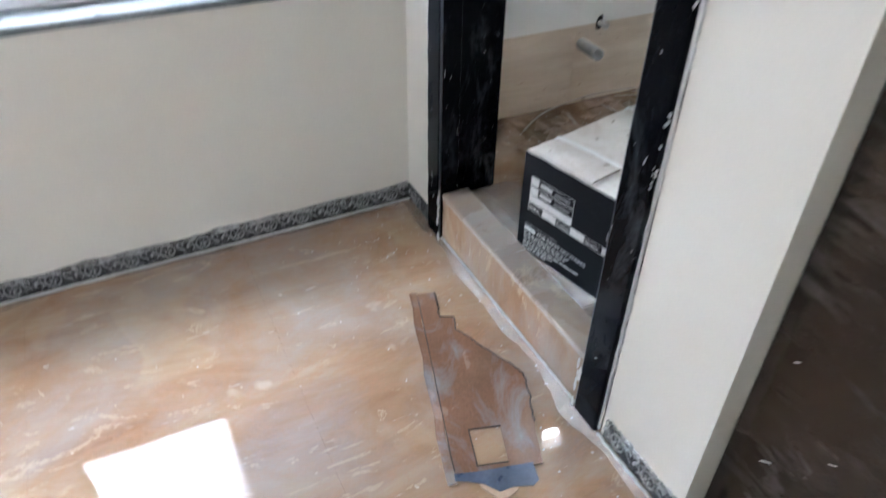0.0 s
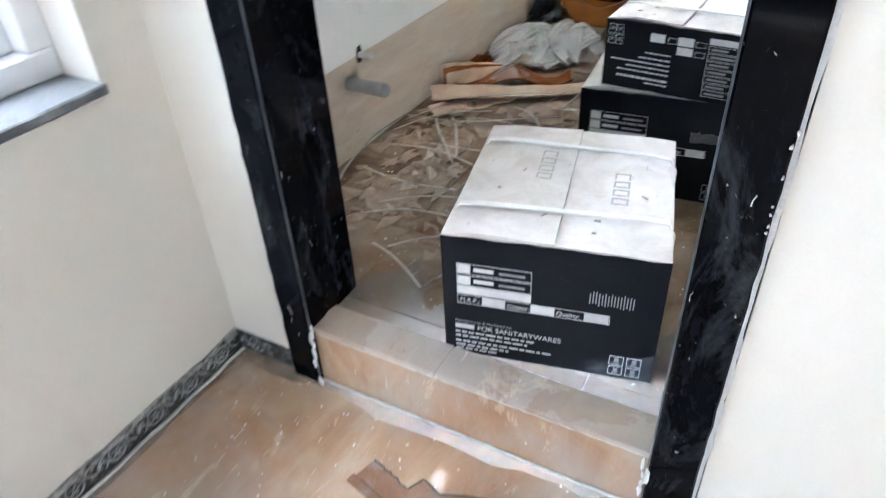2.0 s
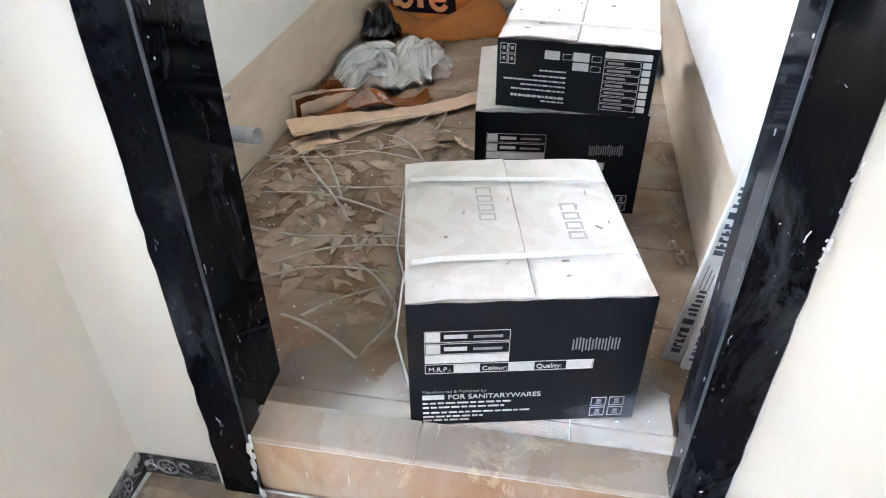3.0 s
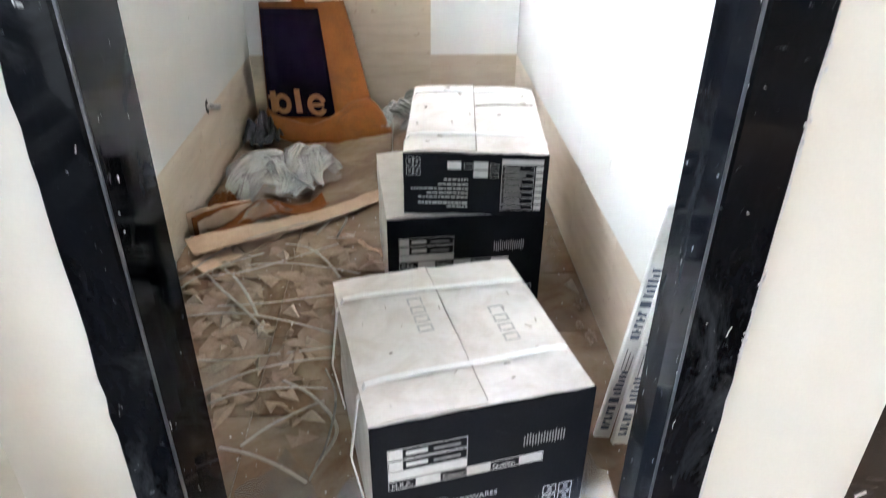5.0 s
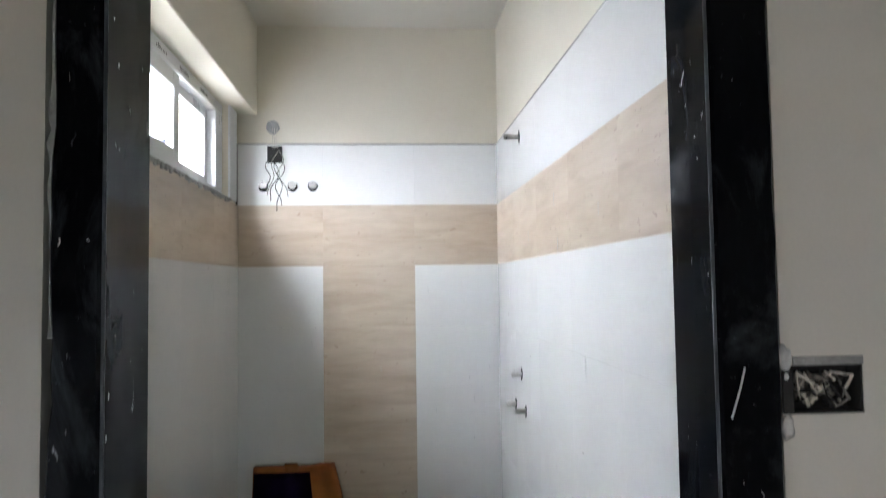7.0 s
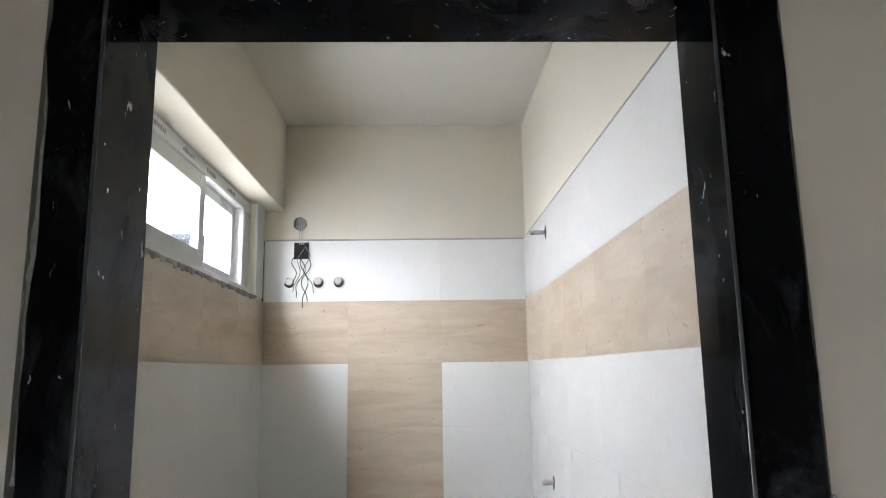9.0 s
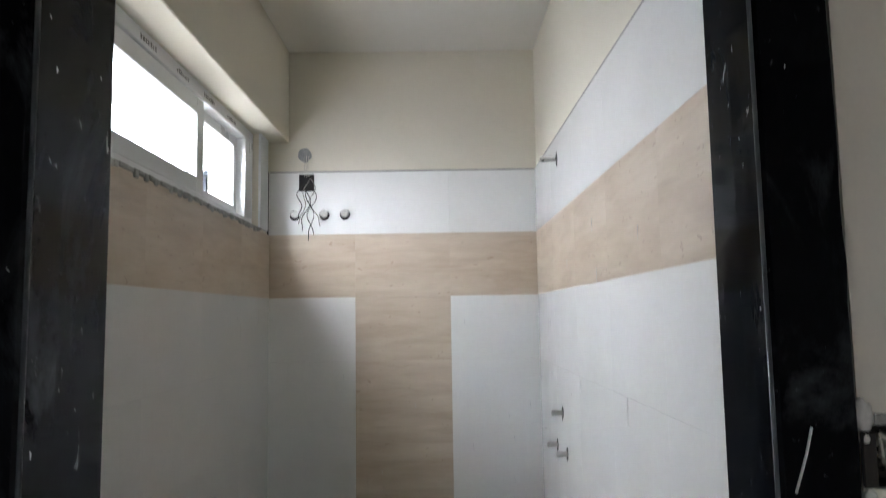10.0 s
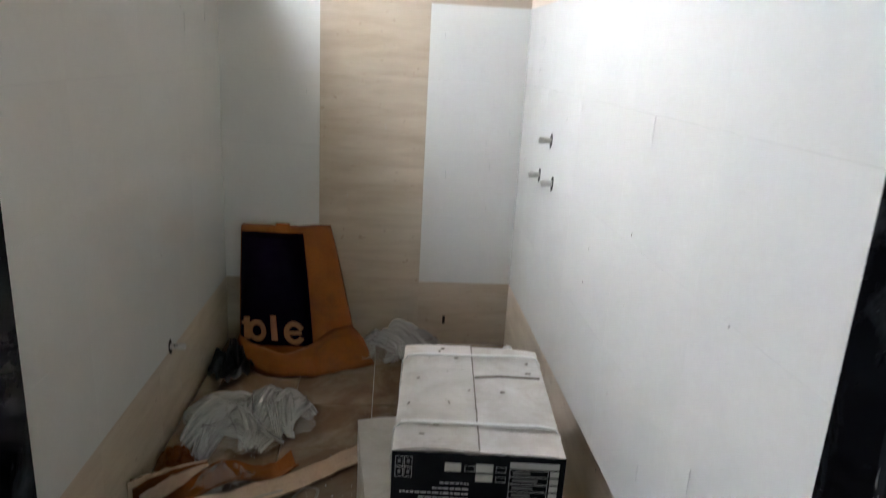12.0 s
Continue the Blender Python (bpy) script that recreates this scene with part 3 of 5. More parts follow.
part("grout_line", tube([(-2.5495, JL - 0.02 - 0.0155 * i, 0.013 + 0.001 * math.sin(i * 2.3)) for i in range(50)], 0.0018, 6), M_GROUT_BEAD, s, "white grout bead")

# ---- skirtings ----
structure("skirting_north", block(HALL_W, HALL, HALL_N - 0.006, HALL_N, HF + 0.004, HF + 0.062, 0.002), M_SKIRT, "black skirting smeared with dried white plaster", "skirting")
structure("skirting_door", block(HALL - 0.006, HALL, JL + FO + 0.012, HALL_N - 0.006, HF + 0.004, HF + 0.062, 0.002), M_SKIRT, "black skirting smeared with dried white plaster", "skirting")
structure("skirting_east", block(HALL - 0.006, HALL, -0.86, JR - FO - 0.012, HF + 0.004, HF + 0.062, 0.002), M_SKIRT, "black skirting smeared with dried white plaster", "skirting")
structure("grout_trim_north", tube([(HALL - 0.03 * i, HALL_N - 0.010 + 0.002 * math.sin(i * 1.3), HF + 0.002) for i in range(98)], 0.0045, 6), M_GROUT_BEAD, "white grout bead along hall floor", "trim")
structure("grout_trim_east", tube([(HALL - 0.010 + 0.002 * math.sin(i * 1.9), JR - FO - 0.012 * i, HF + 0.002) for i in range(22)], 0.0045, 6), M_GROUT_BEAD, "white grout bead along hall floor", "trim")



def scroll_mesh():
    """One repeat of the moulded border: a rosette in a ring with a curling leaf on either side."""
    bm = bmesh.new()
    ring_ = [(0.017 * math.cos(a), 0, 0.017 * math.sin(a)) for a in [6.2832 * i / 16 for i in range(17)]]
    tube(ring_, 0.0024, 5, bm, cap=False)
    for k in range(5):
        a = 6.2832 * k / 5
        tube([(0.003 * math.cos(a), 0, 0.003 * math.sin(a)), (0.010 * math.cos(a), -0.001, 0.010 * math.sin(a))], 0.0022, 5, bm)
    for s_ in (-1, 1):
        tube([(s_ * (0.018 + 0.020 * i / 9 + 0.004 * math.sin(i)), 0, 0.014 * math.sin(s_ * 0.6 + 4.2 * i / 9) * (1 - 0.3 * i / 9)) for i in range(10)], 0.0021, 5, bm)
        tube([(s_ * (0.030 + 0.008 * math.cos(a)), 0, s_ * 0.006 + 0.008 * math.sin(a)) for a in [4.6 * i / 8 for i in range(9)]], 0.0018, 5, bm)
    bmesh.ops.recalc_face_normals(bm, faces=bm.faces)
    me = bpy.data.meshes.new("moulded_scroll")
    bm.to_mesh(me)
    bm.free()
    me.materials.append(M_ORNAMENT)
    return me


SCROLL = scroll_mesh()
for owner, count, at in (("skirting_north", 19, lambda i: pose(HALL - 0.068 - 0.103 * i, HALL_N - 0.0062, HF + 0.036)),
                         ("skirting_east", 2, lambda i: pose(HALL - 0.0062, JR - FO - 0.06 - 0.103 * i, HF + 0.036, 0, 0, -90)),
                         ("skirting_door", 1, lambda i: pose(HALL - 0.0062, HALL_N - 0.06 - 0.103 * i, HF + 0.036, 0, 0, -90))):
    for i in range(count):
        ob = new("moulded_scroll", SCROLL)
        ob.parent = bpy.data.objects[owner]
        ob.matrix_basis = at(i) @ Matrix.Diagonal((1.2, 1, 1.2, 1))


def smear(name, axis, start, end, place, seed):
    """A ragged smear of plaster along the top of a skirting."""
    k = 70
    lo = [(start + (end - start) * i / k, HF + 0.052 + 0.008 * noise.noise((i * 0.5, seed, 1))) for i in range(k + 1)]
    hi = [(start + (end - start) * i / k, HF + 0.066 + 0.010 * noise.noise((i * 0.22, seed, 4)) + 0.005 * noise.noise((i * 0.9, seed, 7))) for i in range(k, -1, -1)]
    bm = prism(lo + hi, 0, 0.0075)
    turn_ = Matrix(((1, 0, 0, 0), (0, 0, -1, place), (0, 1, 0, 0), (0, 0, 0, 1))) if axis == "x" else Matrix(((0, 0, -1, place), (1, 0, 0, 0), (0, 1, 0, 0), (0, 0, 0, 1)))
    bmesh.ops.transform(bm, matrix=turn_, verts=bm.verts)
    bmesh.ops.recalc_face_normals(bm, faces=bm.faces)
    structure(name, bm, M_SMEAR, "ragged grey plaster smeared over the top of the skirting", "trim")


smear("plaster_trim_north", "x", HALL_W + 1.0, HALL - 0.008, HALL_N, 3)
smear("plaster_trim_east", "y", -0.85, JR - FO - 0.014, HALL, 6)

# ---- bathroom window ----
w = thing("window_bathroom", pose(0, 0, 0), "white sliding upvc high window with film still on its frame", "window", kind="structure")
GY = 0.70
for n_, b_ in (("window_frame", (WX0, WX1, GY - 0.03, GY + 0.045, WZ1 - 0.05, WZ1)), ("window_frame", (WX0, WX1, GY - 0.03, GY + 0.045, WZ0 - 0.005, WZ0 + 0.035)),
               ("window_frame", (WX1 - 0.115, WX1, GY - 0.03, GY + 0.045, WZ0 + 0.035, WZ1 - 0.05)), ("window_frame", (WX0, WX0 + 0.05, GY - 0.03, GY + 0.045, WZ0 + 0.035, WZ1 - 0.05))):
    part(n_, block(*b_, 0.004), M_UPVC, w)


def sash(x0, x1, y, z0, z1, bar, parent):
    """A sliding sash: two stiles, two rails and a pane."""
    k = part("sash", block(x0, x0 + bar, y - 0.014, y + 0.014, z0, z1, 0.003), M_UPVC, parent)
    part("stile", block(x1 - bar, x1, y - 0.014, y + 0.014, z0, z1, 0.003), M_UPVC, k)
    part("rail", block(x0 + bar, x1 - bar, y - 0.014, y + 0.014, z1 - bar, z1, 0.003), M_UPVC, k)
    part("rail", block(x0 + bar, x1 - bar, y - 0.014, y + 0.014, z0, z0 + bar, 0.003), M_UPVC, k)
    p = part("pane", block(x0 + bar, x1 - bar, y - 0.002, y + 0.002, z0 + bar, z1 - bar), M_GLASS, k)
    p.visible_shadow = False
    return k


sash(-0.745, WX1 - 0.117, GY + 0.022, WZ0 + 0.036, WZ1 - 0.052, 0.042, w)
sash(WX0 + 0.052, -0.803, GY - 0.010, WZ0 + 0.036, WZ1 - 0.052, 0.060, w)
rng = random.Random(11)
for cx in (-1.35, -1.08, -0.82, -0.55):
    for k in range(7):
        part("print_mark", block(cx + k * 0.017, cx + k * 0.017 + rng.uniform(0.006, 0.012), GY - 0.0312, GY - 0.0301, WZ1 - 0.036, WZ1 - 0.036 + rng.uniform(0.010, 0.018)), M_GREY_PRINT, w)
bm = bmesh.new()
for i in range(70):
    x = WX0 + 0.02 + i * (WX1 - WX0 - 0.02) / 70
    h = rng.uniform(0.010, 0.026)
    block(x, x + 0.021, LEFT - 0.002 - rng.uniform(0, 0.008), GY - 0.032, WZ0 - h, WZ0 - 0.002, 0.002, bm)
part("window_sill", bm, M_CEMENT, w, "rough chipped cement sill edge")
part("corner_gap", block(-0.034, -0.024, LEFT - 0.0015, LEFT + 0.004, 1.80, 2.10, 0.001), M_DARK, w, "dark open joint")
structure("window_reveal", block(WX1, -0.036, LEFT - 0.001, LEFT + T, WZ0, WZ1), M_UPVC, "white plastered window reveal", "trim")
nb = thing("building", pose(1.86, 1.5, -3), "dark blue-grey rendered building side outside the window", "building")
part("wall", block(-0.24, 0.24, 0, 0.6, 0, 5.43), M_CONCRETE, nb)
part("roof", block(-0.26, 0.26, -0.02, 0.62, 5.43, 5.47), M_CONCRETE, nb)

# ---- hall window ----
w = thing("window_hall", pose(0, 0, 0), "white sliding hall window with dark granite sill", "window", kind="structure")
part("window_sill", block(HW0, HW1, HALL_N - 0.018, HALL_N + 0.2, HWZ0 - 0.02, HWZ0, 0.003), M_SILL_STONE, w, "grey granite sill")
HY = HALL_N + 0.12
for b_ in ((HW0, HW1, HY - 0.03, HY + 0.04, HWZ1 - 0.05, HWZ1), (HW0, HW1, HY - 0.03, HY + 0.04, HWZ0, HWZ0 + 0.05), (HW0, HW0 + 0.05, HY - 0.03, HY + 0.04, HWZ0 + 0.05, HWZ1 - 0.05), (HW1 - 0.05, HW1, HY - 0.03, HY + 0.04, HWZ0 + 0.05, HWZ1 - 0.05)):
    part("window_frame", block(*b_, 0.004), M_UPVC, w)
k = sash(HW0 + 0.05, -3.26, HY - 0.008, HWZ0 + 0.05, HWZ1 - 0.05, 0.045, w)
for c in k.children:
    if c.name.startswith("pane"):
        c.data.materials[0] = M_DIM_PANE
k = sash(-3.31, HW1 - 0.05, HY + 0.022, HWZ0 + 0.05, HWZ1 - 0.05, 0.045, w)
for c in k.children:
    if c.name.startswith("pane"):
        c.data.materials[0] = M_TINT

# ---- cartons ----


def carton(name, m, wd, dp, ht, label, prints, flap_overlap=0.0, straps=(), seed=0, group="", bow=0.005):
    """A printed board carton: white body, black printed front, top flaps with a seam and plastic straps. Local x runs along the front, y to the rear."""
    c = thing(name, m, label, "carton", group)
    r = random.Random(seed)
    hw, hd = wd / 2, dp / 2
    # body: a gently bulging box
    bm = bmesh.new()
    bmesh.ops.create_cube(bm, size=1)
    bmesh.ops.subdivide_edges(bm, edges=bm.edges, cuts=9, use_grid_fill=True)
    for v in bm.verts:
        u = v.co.copy()
        edge = max(abs(u.x), abs(u.y))
        side = 1 - (2 * abs(u.z)) ** 4
        v.co = Vector((u.x * wd, u.y * dp, (u.z + 0.5) * ht))
        if edge > 0.499 and 0.02 < u.z + 0.5 < 0.98:
            q = noise.noise((u.x * 3 + seed, u.y * 3, u.z * 3)) * 0.006 * side
            v.co.x += q * (1 if u.x > 0 else -1) * (abs(u.x) > 0.499)
            v.co.y += max(q, -0.002) * (abs(u.y) > 0.499) * (1 if u.y > 0 else -0.2)
        if abs(u.x) > 0.499 and abs(u.y) > 0.499:
            v.co.x *= 1 - 0.006 / wd
            v.co.y *= 1 - 0.006 / dp
        if u.z > 0.499:
            v.co.z += -0.004 + 0.003 * noise.noise((u.x * 4, u.y * 4, seed))
    part("body", bm, M_WHITE_BOX, c, smooth=False)
    # front panel with worn, uneven edges
    k = 24
    lo = [(-hw + wd * i / k, 0.001 + 0.003 * abs(noise.noise((i * 0.7, seed, 1)))) for i in range(k + 1)]
    hi = [(hw - wd * i / k, ht - 0.001 - 0.005 * abs(noise.noise((i * 0.8, seed, 5)))) for i in range(k + 1)]
    bm = prism(lo + hi, 0, 0.003)
    bmesh.ops.transform(bm, matrix=Matrix(((1, 0, 0, 0), (0, 0, -1, -hd - 0.0015), (0, 1, 0, 0), (0, 0, 0, 1))), verts=bm.verts)
    bmesh.ops.recalc_face_normals(bm, faces=bm.faces)
    front = part("printed_front", bm, M_BLACK_BOX, c, "black printed front with small white label boxes")
    # flaps
    for s_, lift in ((-1, 0.004), (1, 0.0015)):
        bm = bmesh.new()
        nx, ny = 8, 18
        g = {}
        for i in range(nx + 1):
            for j in range(ny + 1):
                x = s_ * (hw * (1 - i / nx) - flap_overlap * (i / nx) * (s_ < 0) * -1)
                y = -hd + dp * j / ny
                z = ht + lift * (0.4 + i / nx) + 0.003 * noise.noise((x * 9, y * 9, seed + s_)) + (0.006 * max(0, 1 - 5 * j / ny) * math.sin(3.1416 * min(1, 0.15 + i / nx)) if s_ < 0 else 0) - 0.005 * (1 - i / nx) ** 5
                g[i, j] = bm.verts.new((x, y, z))
        for i in range(nx):
            for j in range(ny):
                bm.faces.new((g[i, j], g[i + 1, j], g[i + 1, j + 1], g[i, j + 1]))
        bmesh.ops.recalc_face_normals(bm, faces=bm.faces)
        ret = bmesh.ops.extrude_face_region(bm, geom=list(bm.faces))
        bmesh.ops.translate(bm, verts=[v for v in ret["geom"] if isinstance(v, bmesh.types.BMVert)], vec=(0, 0, -0.003))
        bmesh.ops.recalc_face_normals(bm, faces=bm.faces)
        part("flap", bm, M_WHITE_BOX, c)
    # a strip coloured as the flap joint's shade, a cross tear and short scuffs in the board
    pts = [(0.0015 * noise.noise((i * 0.9, seed, 2)) - flap_overlap, -hd + 0.004 + (dp - 0.008) * i / 20) for i in range(21)]
    w = 0.0003 if flap_overlap else 0.0016
    part("flap_joint", prism([(x - w, y) for x, y in pts] + [(x + w, y) for x, y in reversed(pts)], ht + 0.004, ht + 0.0088), M_JOINT, c, "dark strip for the shaded joint between the flaps")
    if not flap_overlap and straps:
        part("tear", prism([(0.004, 0.070), (0.07, 0.082), (0.175, 0.080), (0.175, 0.0828), (0.07, 0.0850), (0.004, 0.0735)], ht + 0.004, ht + 0.0085), M_JOINT, c, "dark tear in the flap")
    for i in range(16 if straps else 0):
        x, y, a, q = r.uniform(-hw * 0.9, hw * 0.9), r.uniform(-hd * 0.9, hd * 0.9), r.choice((0, 0, 1.57, r.uniform(0, 3))), r.uniform(0.004, 0.016)
        zz = ht + (0.0035 + 0.0035 * (1 - abs(x) / hw))
        part("scuff", prism([(x, y), (x + q * math.cos(a), y + q * math.sin(a)), (x + q * math.cos(a) + 0.0004, y + q * math.sin(a) + 0.0005), (x + 0.0008, y + 0.0009)], zz - 0.002, zz + 0.0022), M_SCUFF, c, "small brown scuff")
    # straps round the box
    for y, skew in straps:
        e = 0.004
        loop = [(-hw - e, y - skew, 0.002), (-hw - e - bow, y - skew, ht * 0.45), (-hw - e, y - skew, ht * 0.92), (-hw + 0.012, y - skew * 0.9, ht + 0.008)]
        loop += [(-hw + wd * q / 8, y + skew * (q / 4 - 1), ht + 0.0120 + 0.0008 * math.sin(q)) for q in range(1, 8)]
        loop += [(hw - 0.010, y + skew * 0.95, ht + 0.007), (hw + e, y + skew, ht * 0.93), (hw + e, y + skew, ht * 0.4), (hw + e, y + skew, 0.002)]
        bm = bmesh.new()
        rows = []
        for i, p in enumerate(loop):
            dx = Vector(loop[min(i + 1, len(loop) - 1)]) - Vector(loop[max(i - 1, 0)])
            nn = Vector((-dx.z, 0, dx.x)).normalized() * 0.0014
            rows.append([bm.verts.new(Vector(p) + o) for o in (Vector((0, -0.0066, 0)) - nn, Vector((0, 0.0066, 0)) - nn, Vector((0, 0.0066, 0)) + nn, Vector((0, -0.0066, 0)) + nn)])
        for a, b in zip(rows, rows[1:]):
            for q in range(4):
                bm.faces.new((a[q], a[(q + 1) % 4], b[(q + 1) % 4], b[q]))
        bmesh.ops.recalc_face_normals(bm, faces=bm.faces)
        part("strap", bm, M_STRAP, c, "white plastic strapping")
    fy = -hd - 0.0052

    def plate(u0, u1, v0, v1, material=M_PRINT, nm="label_box"):
        return part(nm, block(-hw + u0 * wd, -hw + u1 * wd, fy, fy + 0.001, ht * (1 - v1), ht * (1 - v0)), material, front)

    def outline(u0, u1, v0, v1, t=0.0022):
        for a in ((u0, u1, v0, v0 + t * 1.4), (u0, u1, v1 - t * 1.4, v1), (u0, u0 + t, v0, v1), (u1 - t, u1, v0, v1)):
            plate(*a, nm="label_line")

    def words(text, u, v, size, material=M_PRINT):
        mm = Matrix.Translation((-hw + u * wd, fy, ht * (1 - v))) @ pose(0, 0, 0, 90, 0, 0)
        return lettering(text, size, material, front, mm)

    prints(plate, outline, words, r)
    return c, hw, hd


def upright_print(plate, outline, words, r):
    for v in (0.205, 0.30):
        outline(0.07, 0.42, v, v + 0.085)
        plate(0.075, 0.135, v + 0.008, v + 0.077)
        plate(0.15, 0.245, v + 0.028, v + 0.057, nm="word_bar")
        plate(0.27, 0.39, v + 0.038, v + 0.056, M_GREY_PRINT, "word_bar")
    plate(0.07, 0.42, 0.39, 0.455)
    outline(0.07, 0.78, 0.465, 0.54)
    plate(0.19, 0.30, 0.47, 0.535)
    plate(0.42, 0.53, 0.47, 0.535)
    plate(0.665, 0.775, 0.47, 0.535)
    words("M.R.P.:", 0.083, 0.522, 0.0145)
    words("Colour:", 0.309, 0.522, 0.0145)
    words("Quality:", 0.538, 0.522, 0.0145)
    for i in range(15):
        plate(0.68 + i * 0.0135, 0.686 + i * 0.0135, 0.285 + r.uniform(0, 0.02), 0.39 + r.uniform(-0.01, 0.01), M_GREY_PRINT, "bar")
    words("FOR SANITARYWARES", 0.165, 0.765, 0.017)
    plate(0.055, 0.15, 0.728, 0.765, nm="word_bar")
    words("Manufactured & Marketed by:", 0.055, 0.708, 0.0098, M_GREY_PRINT)
    for v, e in ((0.80, 0.45), (0.838, 0.42), (0.885, 0.53), (0.922, 0.32), (0.955, 0.26)):
        u = 0.055
        while u < e:
            q = u + r.uniform(0.015, 0.05)
            plate(u, min(q, e), v - 0.006, v + 0.006, nm="word_bar")
            u = q + 0.008
    for i in range(2):
        for j in range(2):
            u, v = 0.80 + i * 0.08, 0.80 + j * 0.09
            outline(u, u + 0.066, v, v + 0.076, 0.0026)
            plate(u + 0.024, u + 0.044, v + 0.018, v + 0.045, M_GREY_PRINT, "icon")
            plate(u + 0.020, u + 0.048, v + 0.052, v + 0.060, M_GREY_PRINT, "icon")


def upturned_print(plate, outline, words, r):
    for i in range(2):
        for j in range(2):
            u, v = 0.02 + i * 0.052, 0.07 + j * 0.15
            outline(u, u + 0.046, v, v + 0.135, 0.0024)
            plate(u + 0.015, u + 0.032, v + 0.04, v + 0.085, M_GREY_PRINT, "icon")
    plate(0.305, 0.40, 0.13, 0.25)
    plate(0.485, 0.585, 0.13, 0.25)
    plate(0.485, 0.585, 0.27, 0.38)
    for u, v in ((0.42, 0.16), (0.60, 0.16), (0.60, 0.30)):
        outline(u, u + 0.06, v, v + 0.08)
    plate(0.68, 0.965, 0.085, 0.17)
    for i in range(7):
        v = 0.19 + i * 0.105
        outline(0.68, 0.905, v, v + 0.09, 0.003)
        plate(0.70, 0.80 + r.uniform(0, 0.06), v + 0.03, v + 0.062, M_GREY_PRINT, "word_bar")
        plate(0.915, 0.965, v + 0.004, v + 0.086)
    for v, s_, e in ((0.42, 0.28, 0.45), (0.50, 0.24, 0.45), (0.57, 0.05, 0.45), (0.64, 0.16, 0.45), (0.71, 0.10, 0.45), (0.80, 0.10, 0.45), (0.87, 0.3, 0.45)):
        u = s_
        while u < e:
            q = u + r.uniform(0.012, 0.04)
            plate(u, min(q, e), v - 0.011, v + (0.022 if v == 0.80 else 0.009), nm="word_bar")
            u = q + 0.006


def at_corner(x, y, z, rz, wd, dp):
    """The pose of a carton whose front left bottom corner is at x, y, z."""
    return pose(x, y, z, 0, 0, rz) @ Matrix.Translation((wd / 2, dp / 2, 0))


c1, hw, hd = carton("carton", at_corner(-2.452, -0.043, 0.0, -77.5, 0.422, 0.468), 0.422, 0.468, 0.302,
                    "white dusty carton with black printed front, on bathroom floor by sill", upright_print, -0.004, ((-0.13, 0.006), (0.135, -0.012)), 3, "sanitaryware cartons", 0.020)
for cx, cy, rz in ((-0.085, 0.05, -90), (0.075, -0.02, -90)):
    for i in range(4):
        x = -0.045 + i * 0.024
        bm = block(x, x + 0.003, 0.012, 0.036, 0, 0.0006)
        block(x + 0.004, x + 0.018, 0.033, 0.036, 0, 0.0006, 0, bm)
        block(x + 0.004, x + 0.018, 0.012, 0.015, 0, 0.0006, 0, bm)
        if i:
            block(x + 0.015, x + 0.018, 0.016, 0.032, 0, 0.0006, 0, bm)
        part("brand_shape", bm, M_EMBOSS, c1, matrix=Matrix.Translation((cx, cy, 0.3105)) @ pose(0, 0, 0, 0, 0, rz) @ Matrix.Diagonal((1.35, 1.35, 1, 1)))
bm = bmesh.new()
g = {}
for i in range(15):
    for j in range(13):
        u, v = i / 14, j / 12
        g[i, j] = bm.verts.new((hw - 0.115 + 0.122 * u - 0.02 * v * (1 - u), -hd - 0.0085 - 0.006 * abs(noise.noise((u * 6, v * 5, 3))) - 0.004 * u, 0.002 + 0.085 * v * (0.35 + 0.65 * u) + 0.006 * noise.noise((u * 5, v * 4, 8))))
for i in range(14):
    for j in range(12):
        bm.faces.new((g[i, j], g[i + 1, j], g[i + 1, j + 1], g[i, j + 1]))
bmesh.ops.recalc_face_normals(bm, faces=bm.faces)
part("tape_patch", bm, M_TAPE, c1, "crumpled clear tape over the lower corner")
carton("carton", at_corner(-1.68, -0.055, 0.0, -84.5, 0.436, 0.47), 0.436, 0.47, 0.292,
       "white carton with black printed front under a flatter carton", upright_print, 0.0, (), 5, "sanitaryware cartons")
carton("carton", at_corner(-1.658, -0.103, 0.302, -94.0, 0.376, 0.53) @ pose(0, 0, 0.006, 1.2, 0, 0), 0.376, 0.53, 0.176,
       "flat white strapped carton, printed upside down, stacked on a carton", upturned_print, 0.0, ((-0.165, 0.0), (0.19, 0.01)), 8, "sanitaryware cartons")


# ---- paper sack in the far corner ----


def sack_at(u, v, out=0.0):
    """A point of the sack's front: u across it, v up it."""
    yl, yr = 0.535 + 0.014 * v, 0.035 + 0.14 * v
    x = -0.235 + 0.165 * v - 0.035 * math.sin(3.1416 * u) * (1 - 0.7 * v) + 0.012 * noise.noise((u * 3.1, v * 2.7, 4)) + 0.004 * noise.noise((u * 11, v * 9, 1))
    x += 0.05 * max(0, u - 0.70) / 0.30
    return Vector((x - out, yl + (yr - yl) * u, 0.003 + 0.548 * v))


